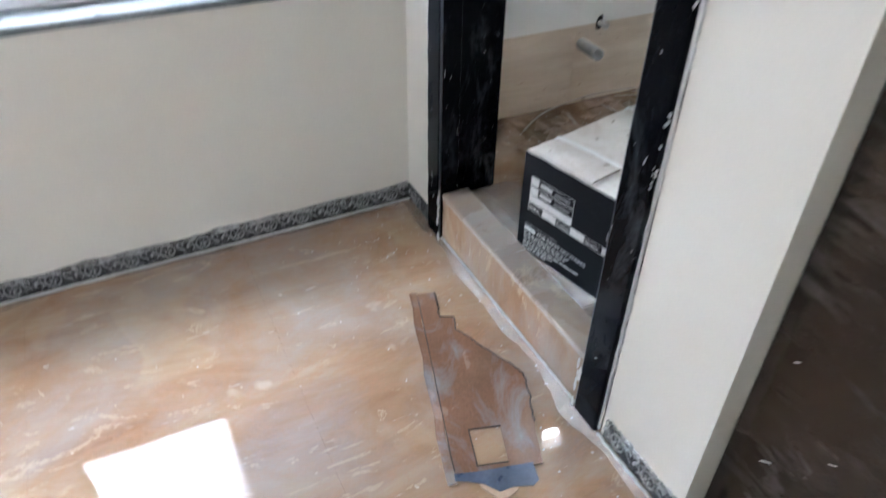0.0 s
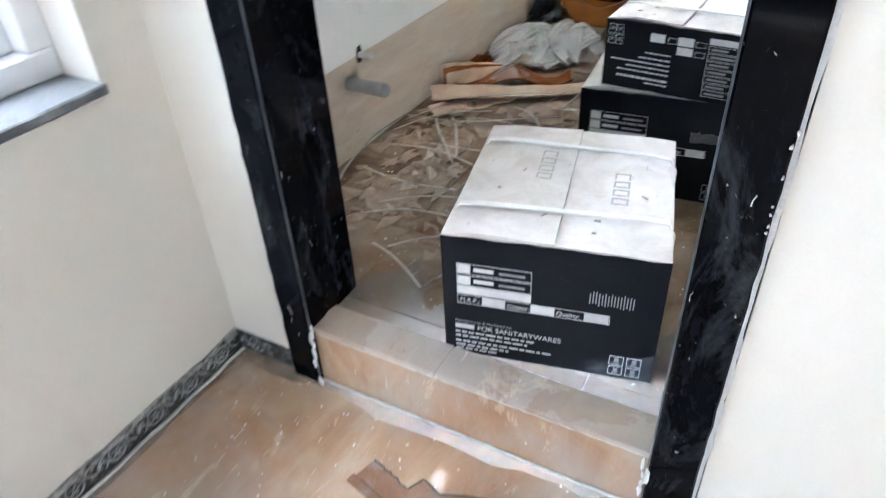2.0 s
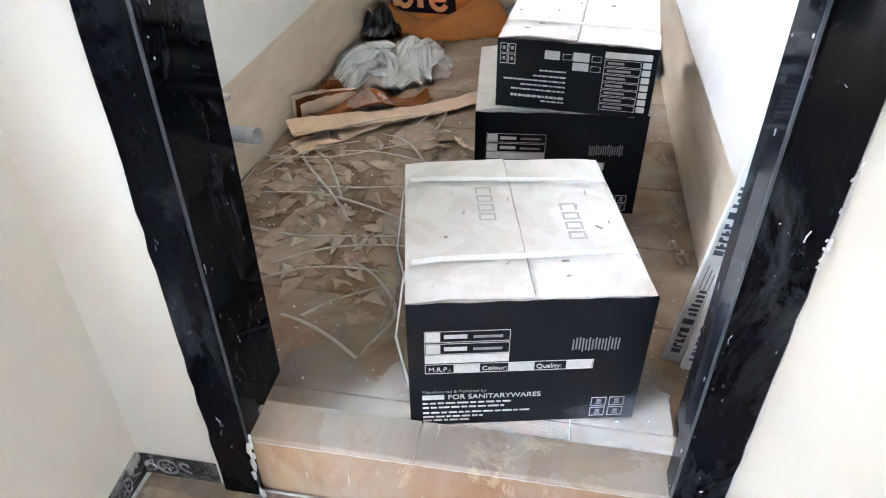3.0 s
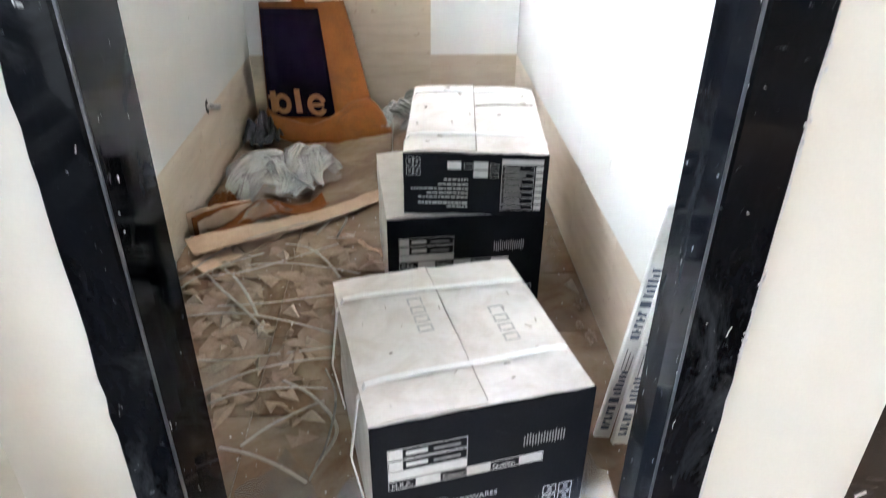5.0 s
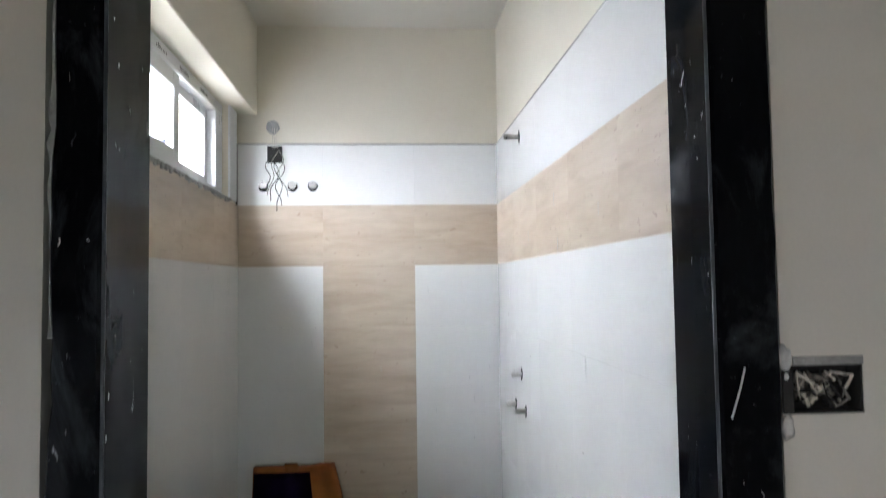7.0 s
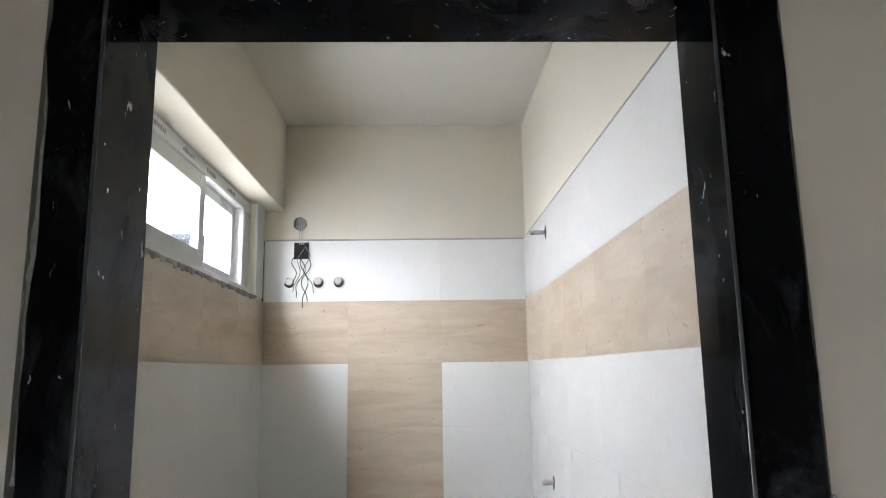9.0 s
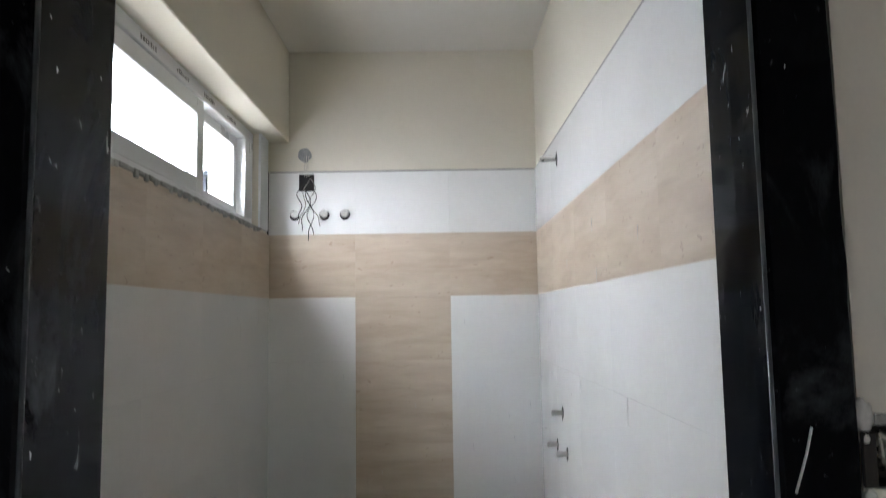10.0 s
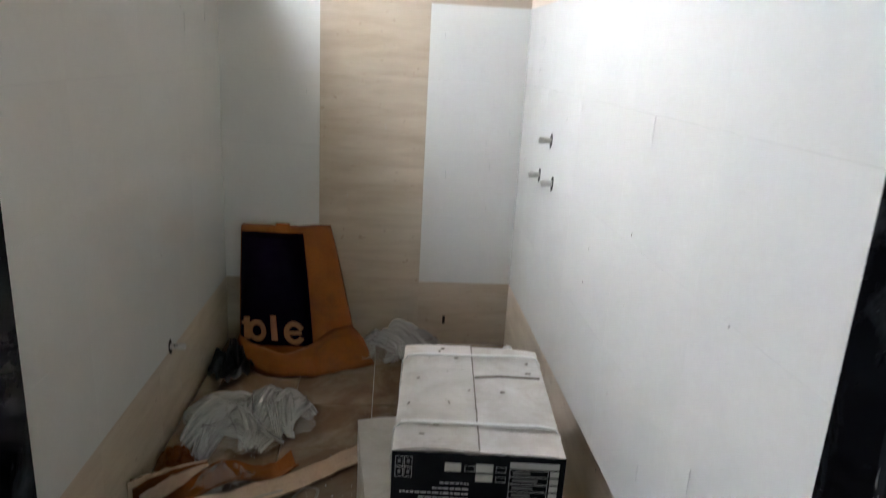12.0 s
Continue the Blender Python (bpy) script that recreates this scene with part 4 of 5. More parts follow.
def sack_sheet(u0, u1, v0, v1, out, thick, nu=14, nv=16, slant=0.0):
    bm = bmesh.new()
    g = {}
    for i in range(nu + 1):
        for j in range(nv + 1):
            v = v0 + (v1 - v0) * j / nv
            u = u0 + (u1 + slant * (1 - (v - v0) / (v1 - v0)) - u0) * i / nu
            for s_ in (0, 1):
                g[i, j, s_] = bm.verts.new(sack_at(u, v, out - thick * s_))
    for i in range(nu):
        for j in range(nv):
            for s_ in (0, 1):
                bm.faces.new((g[i, j, s_], g[i + 1, j, s_], g[i + 1, j + 1, s_], g[i, j + 1, s_]))
    for i in range(nu):
        for j in (0, nv):
            bm.faces.new((g[i, j, 0], g[i + 1, j, 0], g[i + 1, j, 1], g[i, j, 1]))
    for j in range(nv):
        for i in (0, nu):
            bm.faces.new((g[i, j, 0], g[i, j + 1, 0], g[i, j + 1, 1], g[i, j, 1]))
    bmesh.ops.recalc_face_normals(bm, faces=bm.faces)
    return bm


sack = thing("paper_sack", pose(0, 0, 0), "empty brown paper sack with dark purple print, slumped in the corner", "sack")
part("sack_body", sack_sheet(0, 1, 0, 1, 0.0, 0.055), M_KRAFT, sack, smooth=True)
panel = part("printed_panel", sack_sheet(0.012, 0.70, 0.135, 0.965, 0.0035, 0.003, slant=-0.05), M_PURPLE, sack, "dark purple printed panel", smooth=True)
part("sack_mouth", sack_sheet(0.40, 0.56, 0.965, 1.035, 0.002, 0.006, 4, 3), M_KRAFT, sack)


def sack_shape(points, width):
    """A painted stroke on the panel."""
    bm = bmesh.new()
    rows = []
    for i, (u, v) in enumerate(points):
        a, b = points[max(i - 1, 0)], points[min(i + 1, len(points) - 1)]
        du, dv = (b[0] - a[0]) * 0.46, (b[1] - a[1]) * 0.55
        q = math.hypot(du, dv) or 1
        nu, nv = -dv / q * width / 0.46, du / q * width / 0.55
        rows.append([bm.verts.new(sack_at(u + nu * k, v + nv * k, 0.0062)) for k in (-0.5, 0.5)])
    for a, b in zip(rows, rows[1:]):
        bm.faces.new((a[0], a[1], b[1], b[0]))
    bmesh.ops.recalc_face_normals(bm, faces=bm.faces)
    ret = bmesh.ops.extrude_face_region(bm, geom=list(bm.faces))
    bmesh.ops.translate(bm, verts=[v for v in ret["geom"] if isinstance(v, bmesh.types.BMVert)], vec=(0.0012, 0, 0))
    bmesh.ops.recalc_face_normals(bm, faces=bm.faces)
    return part("painted_shape", bm, M_ORANGE, panel)


def ring(cu, cv, r, a0=0, a1=360):
    return [(cu + r * math.cos(radians(a0 + (a1 - a0) * i / 20)), cv + r * 0.95 * math.sin(radians(a0 + (a1 - a0) * i / 20))) for i in range(21)]


sack_shape(ring(0.16, 0.235, 0.064), 0.021)
sack_shape([(0.066, 0.33), (0.068, 0.28), (0.07, 0.22), (0.072, 0.165)], 0.026)
sack_shape([(0.02, 0.285), (0.05, 0.287), (0.08, 0.288)], 0.014)
sack_shape([(0.315, 0.355), (0.316, 0.30), (0.318, 0.24), (0.32, 0.175)], 0.026)
sack_shape(ring(0.50, 0.235, 0.072, 20, 330), 0.021)
sack_shape([(0.435, 0.235), (0.50, 0.236), (0.565, 0.237)], 0.016)
# loose lip of paper at its foot
bm = bmesh.new()
g = {}
for i in range(29):
    s_ = i / 28
    a = sack_at(s_, 0.20 - 0.13 * math.sin(3.1416 * min(1, s_ * 1.25)) + 0.05 * s_, 0.006)
    b = Vector((-0.255 - 0.135 * math.sin(3.1416 * s_ ** 0.8), 0.545 - 0.585 * s_, 0.004 + 0.012 * abs(noise.noise((s_ * 7, 0, 3)))))
    for j in range(9):
        q = j / 8
        p = a.lerp(b, q)
        p.z += 0.030 * math.sin(3.1416 * q) + 0.010 * noise.noise((s_ * 6, q * 3, 9))
        g[i, j] = bm.verts.new(p)
for i in range(28):
    for j in range(8):
        bm.faces.new((g[i, j], g[i + 1, j], g[i + 1, j + 1], g[i, j + 1]))
bmesh.ops.recalc_face_normals(bm, faces=bm.faces)
lip = part("torn_lip", bm, M_KRAFT, sack, "torn brown paper lip curled over the floor", smooth=True)
sol = lip.modifiers.new("thickness", "SOLIDIFY")
sol.thickness = 0.0025


def crumple(name, cx, cy, sx, sy, height, seed, material, label, category, rz=0, n=46, z=0.003, power=1.0):
    """A crumpled sheet lying in folds, with a ragged outline."""
    t = thing(name, pose(cx, cy, z, 0, 0, rz), label, category)
    bm = bmesh.new()
    g = {}
    for i in range(n + 1):
        for j in range(n + 1):
            u, v = 2 * i / n - 1, 2 * j / n - 1
            q = max(abs(u), abs(v)) / (math.hypot(u, v) or 1)
            a = math.atan2(v, u)
            r = 1 + 0.28 * noise.noise((math.cos(a) * 1.6, math.sin(a) * 1.6, seed)) + 0.05 * noise.noise((math.cos(a) * 6, math.sin(a) * 6, seed))
            x, y = u * q * r, v * q * r
            wx, wy = x + 0.2 * noise.noise((x * 2, y * 2, seed + 9)), y + 0.2 * noise.noise((x * 2, y * 2, seed + 19))
            f1 = 1 - abs(noise.noise((wx * 1.0, wy * 1.6, seed))) * 2.0
            f2 = 1 - abs(noise.noise((wx * 3.0, wy * 1.0, seed + 3))) * 2.0
            f3 = 1 - abs(noise.noise((wx * 8, wy * 5, seed + 5))) * 2.0
            fall = max(0.0, 1 - (x * x + y * y) * 0.72) ** power
            h = height * 1.15 * fall * max(0.0, 0.74 * f1 + 0.24 * f2 + 0.03 * f3) + 0.006 * (1 + f3)
            g[i, j] = bm.verts.new((x * sx + 0.03 * noise.noise((x * 3, y * 3, seed + 40)), y * sy, max(h, 0.001)))
    for i in range(n):
        for j in range(n):
            bm.faces.new((g[i, j], g[i + 1, j], g[i + 1, j + 1], g[i, j + 1]))
    bmesh.ops.recalc_face_normals(bm, faces=bm.faces)
    part("sheet", bm, material, t, smooth=True)
    return t


def film_folds(film, sx, sy, height, seed, count=11, turns=1.0):
    """Broad pleated swags of film that sweep in arcs over a heap, twisting as they go."""
    rg = random.Random(seed)
    for i in range(count):
        a0, wide, twist, ph = rg.uniform(0, 6.28), rg.uniform(0.05, 0.12), rg.uniform(-1.3, 1.3), rg.uniform(0, 6)
        a1 = a0 + turns * rg.uniform(1.5, 3.4)
        p0, p1 = Vector((0.9 * math.cos(a0), 0.9 * math.sin(a0))), Vector((0.85 * math.cos(a1), 0.85 * math.sin(a1)))
        mid = Vector((rg.uniform(-0.7, 0.7), rg.uniform(-0.7, 0.7)))
        nu, nv = 30, 16
        bm = bmesh.new()
        g = {}
        for a_ in range(nu + 1):
            t_ = a_ / nu
            c_ = p0 * (1 - t_) ** 2 + mid * 2 * t_ * (1 - t_) + p1 * t_ ** 2
            d_ = ((mid - p0) * (1 - t_) + (p1 - mid) * t_).normalized()
            top = height * max(0.05, 1 - 0.8 * c_.length_squared) * (0.66 + 0.22 * math.sin(4.1 * t_ + ph))
            lean = 0.5 + twist * math.sin(3.0 * t_ + ph)
            taper = 0.35 + 0.65 * math.sin(3.1416 * (0.08 + 0.84 * t_)) + 0.2 * noise.noise((t_ * 4, i, seed))
            for b_ in range(nv + 1):
                e = (b_ / nv - 0.5) * wide * taper
                pleat = 0.0075 * math.sin(b_ * 1.7 + 4 * t_ + ph) + 0.012 * noise.noise((t_ * 4, b_ * 0.45, seed + i))
                r_ = e * math.cos(lean) - pleat * math.sin(lean)
                z_ = e * math.sin(lean) + pleat * math.cos(lean)
                g[a_, b_] = bm.verts.new((c_.x * sx - d_.y * r_, c_.y * sy + d_.x * r_, max(0.002 + 0.001 * b_, top + z_)))
        for a_ in range(nu):
            for b_ in range(nv):
                bm.faces.new((g[a_, b_], g[a_ + 1, b_], g[a_ + 1, b_ + 1], g[a_, b_ + 1]))
        bmesh.ops.recalc_face_normals(bm, faces=bm.faces)
        part("fold", bm, M_FOLD, film, smooth=True)


film = crumple("plastic_film", -0.82, 0.45, 0.19, 0.16, 0.08, 3, M_FILM, "crumpled milky plastic film heaped on the floor", "plastic film", 20)
film_folds(film, 0.22, 0.18, 0.11, 41, 8)
film = crumple("plastic_film", -0.78, 0.30, 0.16, 0.13, 0.07, 14, M_FILM, "crumpled milky plastic film heaped on the floor", "plastic film", -25)
film_folds(film, 0.19, 0.14, 0.15, 42, 7)
crumple("plastic_film", -1.10, 0.40, 0.07, 0.09, 0.06, 23, M_FILM, "small scrap of milky plastic film", "plastic film", 30, 26)
film = crumple("plastic_film", -0.17, -0.15, 0.13, 0.22, 0.12, 31, M_FILM, "crumpled milky plastic film against the end wall", "plastic film", 4)
film_folds(film, 0.12, 0.20, 0.16, 43, 12)
crumple("black_polythene", -0.36, 0.54, 0.13, 0.085, 0.13, 44, M_BLACK_BAG, "crumpled black polythene beside the paper sack", "polythene", 10, 34)
crumple("kraft_wrap", -1.02, 0.565, 0.08, 0.055, 0.05, 52, M_KRAFT, "crumpled brown wrapping paper against the wall", "paper", 15, 34)
crumple("kraft_wrap", -0.22, -0.44, 0.10, 0.12, 0.04, 57, M_KRAFT, "crumpled brown paper behind the cartons", "paper", 0, 28)


# ---- cardboard ----


def board_strip(name, p0, p1, width, lift, seed, label, material, folds=10, z=0.004):
    """A long torn strip of cardboard, bent along its length."""
    p0, p1 = Vector(p0), Vector(p1)
    d = (p1 - p0)
    rz = math.degrees(math.atan2(d.y, d.x))
    t = thing(name, pose(p0.x, p0.y, z, 0, 0, rz), label, "cardboard")
    ln = d.length
    bm = bmesh.new()
    g = {}
    for i in range(41):
        s_ = i / 40
        for j in range(7):
            q = j / 6
            edge = 0.010 * noise.noise((s_ * 9, seed, q * 5)) + 0.005 * noise.noise((s_ * 40, seed, q * 5))
            y = (q - 0.5) * width * (1 - 0.25 * s_) + edge * (1 if j in (0, 6) else 0)
            h = lift * (0.55 + 0.45 * math.sin(s_ * folds + seed)) * (0.25 + 0.75 * abs(q - 0.4) * 1.6)
            g[i, j] = bm.verts.new((s_ * ln, y + 0.02 * math.sin(s_ * 3 + seed), max(0.0, h + 0.004 * noise.noise((s_ * 14, q * 4, seed)))))
    for i in range(40):
        for j in range(6):
            bm.faces.new((g[i, j], g[i + 1, j], g[i + 1, j + 1], g[i, j + 1]))
    bmesh.ops.recalc_face_normals(bm, faces=bm.faces)
    ret = bmesh.ops.extrude_face_region(bm, geom=list(bm.faces))
    bmesh.ops.translate(bm, verts=[v for v in ret["geom"] if isinstance(v, bmesh.types.BMVert)], vec=(0, 0, -0.004))
    bmesh.ops.recalc_face_normals(bm, faces=bm.faces)
    part("sheet", bm, material, t)
    return t


board_strip("cardboard_strip", (-1.40, 0.57), (-0.93, -0.02), 0.10, 0.045, 2, "long torn strip of brown cardboard on the floor", M_CARD, 4, z=0.016)
board_strip("cardboard_strip", (-1.47, 0.53), (-1.12, 0.24), 0.085, 0.018, 7, "torn strip of brown cardboard under another", M_CARD, z=0.006)
board_strip("cardboard_strip", (-1.20, 0.60), (-1.00, 0.20), 0.10, 0.06, 9, "bent piece of brown cardboard under plastic film", M_KRAFT, z=0.006)
board_strip("cardboard_strip", (-1.40, -0.02), (-1.27, 0.04), 0.022, 0.01, 5, "thin brown cardboard sliver", M_CARD)

# folded carton lying on its side against the wall, its plies showing
t = thing("folded_carton", pose(-1.16, 0.545, 0.004, 0, 0, -38), "crushed brown carton folded flat against the wall", "cardboard")
for k in range(5):
    bm = bmesh.new()
    g = {}
    for i in range(13):
        for j in range(5):
            u, v = i / 12, j / 4
            bend = 0.028 * math.sin(2.6 * u + 0.5 * k)
            g[i, j] = bm.verts.new((-0.11 + 0.24 * u, -0.035 + 0.017 * k + bend + 0.004 * noise.noise((u * 6, v * 4, k)), 0.002 + (0.085 - 0.008 * abs(k - 2)) * v * (1 - 0.35 * u) + 0.006 * v * noise.noise((u * 9, k, 5))))
    for i in range(12):
        for j in range(4):
            bm.faces.new((g[i, j], g[i + 1, j], g[i + 1, j + 1], g[i, j + 1]))
    bmesh.ops.recalc_face_normals(bm, faces=bm.faces)
    ret = bmesh.ops.extrude_face_region(bm, geom=list(bm.faces))
    bmesh.ops.translate(bm, verts=[v for v in ret["geom"] if isinstance(v, bmesh.types.BMVert)], vec=(0, 0.003, 0))
    bmesh.ops.recalc_face_normals(bm, faces=bm.faces)
    part("ply", bm, M_KRAFT if k % 2 else M_CARD, t)

# flattened sheets under the litter
rng = random.Random(21)
for k, (cx, cy, sx, sy, rz) in enumerate(((-1.62, 0.40, 0.20, 0.15, 12), (-1.85, 0.36, 0.18, 0.14, -8), (-1.55, 0.16, 0.17, 0.13, 25), (-1.80, 0.12, 0.16, 0.12, -14), (-2.00, 0.38, 0.13, 0.12, 6), (-1.30, 0.18, 0.16, 0.14, -20))):
    t = thing("cardboard_sheet", pose(cx, cy, 0.0005 + 0.0006 * k, 0, 0, rz), "flattened dusty cardboard sheet on the bathroom floor", "cardboard", "litter on the floor")
    pts = [(sx * 0.5 * math.cos(a) * (1 + rng.uniform(-0.12, 0.12)) * 1.25, sy * 0.5 * math.sin(a) * (1 + rng.uniform(-0.12, 0.12)) * 1.25) for a in [0.3 + 6.283 * i / 9 for i in range(9)]]
    part("sheet", prism(pts, 0, 0.0035), M_SCRAP, t)


def scrap_mesh(r, k):
    """A folded corner of packing board: two or three bent facets with thickness."""
    s_ = r.uniform(0.022, 0.066)
    bm = bmesh.new()
    n_ = r.choice((3, 4, 4, 5))
    ring_ = []
    for i in range(n_):
        a = 6.283 * (i + r.uniform(-0.25, 0.25)) / n_
        q = s_ * r.uniform(0.55, 1.1)
        ring_.append(Vector((q * math.cos(a), 0.6 * q * math.sin(a), 0)))
    tilt = r.uniform(0.0, 0.5)
    fold = r.uniform(-0.4, 0.4) * s_
    for v in ring_:
        v.z = tilt * (v.x + s_) * 0.35 + (0.45 * abs(v.y - fold) if k % 3 == 0 else 0)
    low = min(v.z for v in ring_)
    mid = sum(ring_, Vector()) / n_
    mid.z += s_ * r.uniform(0.0, 0.28)
    th = Vector((0, 0, 0.0026))
    down = Vector((0, 0, low))
    for i in range(n_ if k % 4 else n_ - 1):
        p, q = ring_[i] - down, ring_[(i + 1) % n_] - down
        lo = [bm.verts.new(w) for w in (p, q, mid - down)]
        hi = [bm.verts.new(w + th) for w in (p, q, mid - down)]
        bm.faces.new(hi)
        bm.faces.new(lo[::-1])
        for e in range(3):
            bm.faces.new((lo[e], lo[(e + 1) % 3], hi[(e + 1) % 3], hi[e]))
    bmesh.ops.recalc_face_normals(bm, faces=bm.faces)
    me = bpy.data.meshes.new("cardboard_scrap")
    bm.to_mesh(me)
    bm.free()
    me.materials.append(M_SCRAP)
    return me


kinds = [scrap_mesh(rng, k) for k in range(24)]
placed = 0
while placed < 120:
    x, y = rng.uniform(-2.22, -1.22), rng.uniform(-0.02, 0.60)
    if (y < 0.13 and x < -1.96) or (x < -2.0 and rng.random() < 0.45) or (x > -1.5 and rng.random() < 0.5) or (y < 0.0 and x > -1.72):
        continue
    ob = new("cardboard_scrap", rng.choice(kinds))
    ob.matrix_basis = pose(x, y, rng.uniform(0.0, 0.005), 0, 0, rng.uniform(0, 360))
    tagged(ob, "small folded scrap of dusty packing board on the floor", "cardboard scrap", "litter on the floor")
    placed += 1


def strap(points, label="loose dusty plastic strapping band on the floor", width=0.0046, material=M_OLD_STRAP):
    """A stiff plastic band lying in the litter."""
    pts = [Vector(p) for p in points]
    fine = []
    for i in range(len(pts) - 1):
        a, b, c, d = pts[max(i - 1, 0)], pts[i], pts[i + 1], pts[min(i + 2, len(pts) - 1)]
        for k in range(8):
            s_ = k / 8
            fine.append(0.5 * ((2 * b) + (c - a) * s_ + (2 * a - 5 * b + 4 * c - d) * s_ ** 2 + (3 * b - a - 3 * c + d) * s_ ** 3))
    fine.append(pts[-1])
    return tagged(part("packing_strap", tube(fine, width, 6, flat=0.15), material, smooth=True), label, "strap", "straps on the floor")


for a, b, sag in (((-2.202, 0.31), (-2.308, 0.105), 0.0), ((-2.205, 0.262), (-2.067, 0.093), 0.012), ((-1.49, 0.51), (-1.78, 0.285), -0.01), ((-1.46, 0.465), (-1.715, 0.315), 0.01),
                  ((-1.72, 0.57), (-1.80, 0.10), 0.03), ((-1.88, 0.55), (-1.86, 0.09), -0.03), ((-2.03, 0.40), (-1.905, 0.08), 0.015), ((-1.54, 0.60), (-1.12, 0.145), 0.03),
                  ((-1.50, 0.62), (-1.30, 0.12), -0.04), ((-1.62, 0.60), (-1.36, 0.36), 0.02), ((-1.44, 0.42), (-1.50, 0.04), 0.02), ((-1.66, 0.44), (-1.60, 0.03), -0.02),
                  ((-2.10, 0.42), (-2.02, 0.09), 0.02), ((-1.30, 0.30), (-1.52, 0.10), 0.02)):
    (ax, ay), (bx, by) = a, b
    px, py = -(by - ay), bx - ax
    z0, z1 = rng.uniform(0.006, 0.012), rng.uniform(0.012, 0.03)
    strap([(ax, ay, z0), (ax + (bx - ax) * 0.35 + px * sag * 3, ay + (by - ay) * 0.35 + py * sag * 3, z1), (ax + (bx - ax) * 0.7 + px * sag * 2, ay + (by - ay) * 0.7 + py * sag * 2, z1), (bx, by, z0)])
strap([(-1.50, 0.62, 0.012), (-1.70, 0.625, 0.02), (-1.95, 0.58, 0.02), (-2.10, 0.50, 0.01)])
strap([(-1.30, 0.16, 0.03), (-1.36, 0.11, 0.06), (-1.33, 0.07, 0.05), (-1.28, 0.10, 0.03)])
strap([(-1.26, 0.20, 0.02), (-1.20, 0.15, 0.05), (-1.22, 0.10, 0.06), (-1.28, 0.13, 0.02)])
strap([(-2.00, 0.20, 0.02), (-2.06, 0.12, 0.02), (-2.16, 0.055, 0.01), (-2.26, 0.09, 0.005)])
strap([(-1.96, 0.10, 0.02), (-2.10, 0.06, 0.05), (-2.22, 0.07, 0.03), (-2.30, 0.10, 0.006)], "thin dark plastic strip curled beside a carton", 0.003, M_WIRE)

# folded three-cornered pieces of packing board


def wedge_mesh(r):
    """A folded corner of board: two slanting faces that meet in a ridge, standing on its edges."""
    ln, wd_, ht_ = r.uniform(0.055, 0.095), r.uniform(0.03, 0.05), r.uniform(0.014, 0.034)
    tip = (r.uniform(-0.2, 0.2) * ln, r.uniform(-0.1, 0.1) * wd_)
    bm = bmesh.new()
    foot = [bm.verts.new(p) for p in ((-ln / 2, -wd_ / 2, 0), (ln / 2, -wd_ * 0.3, 0), (r.uniform(-0.1, 0.2) * ln, wd_ / 2, 0))]
    top = bm.verts.new((tip[0], tip[1], ht_))
    for i in range(3):
        bm.faces.new((foot[i], foot[(i + 1) % 3], top))
    bm.faces.new(foot[::-1])
    bmesh.ops.recalc_face_normals(bm, faces=bm.faces)
    bmesh.ops.bevel(bm, geom=list(bm.edges), offset=0.0012, segments=1, affect="EDGES")
    me = bpy.data.meshes.new("board_corner")
    bm.to_mesh(me)
    bm.free()
    me.materials.append(M_WEDGE)
    return me


corners = [wedge_mesh(rng) for k in range(8)]
spots = [(-2.046, 0.364), (-1.923, 0.274), (-1.914, 0.198), (-1.934, 0.377), (-1.841, 0.152), (-1.786, 0.29), (-1.696, 0.382), (-2.114, 0.112), (-1.627, 0.515), (-1.588, -0.60), (-1.33, -0.59)]
spots += [(rng.uniform(-2.0, -1.35), rng.uniform(0.06, 0.58)) for k in range(13)]
for k, (x, y) in enumerate(spots):
    ob = new("board_corner", corners[k % 8])
    ob.matrix_basis = pose(x, y, 0.004, 0, 0, rng.uniform(0, 360))
    tagged(ob, "folded three-cornered piece of pale packing board on the floor", "cardboard scrap", "litter on the floor")

# grit and crumbs
bm = bmesh.new()
for k in range(760):
    if k < 600:
        x, y, z = rng.uniform(-2.42, -0.9), rng.uniform(-0.63, 0.62), 0.0
    else:
        x, y, z = rng.uniform(-3.9, -2.58), rng.uniform(-1.2, 0.46), HF
        if rng.random() < 0.75:
            x = -2.575 - abs(rng.gauss(0, 0.16))
    s_ = rng.uniform(0.0010, 0.0034)
    v = [bm.verts.new((x + s_ * math.cos(a + k), y + s_ * math.sin(a + k), z + h)) for a, h in ((0, 0), (2.1, 0), (4.2, 0), (1, s_))]
    for q in ((0, 1, 3), (1, 2, 3), (2, 0, 3)):
        bm.faces.new([v[i] for i in q])
tagged(part("grit", bm, M_PRINT), "scattered crumbs of plaster and tile on the floors", "grit", kind="stuff")

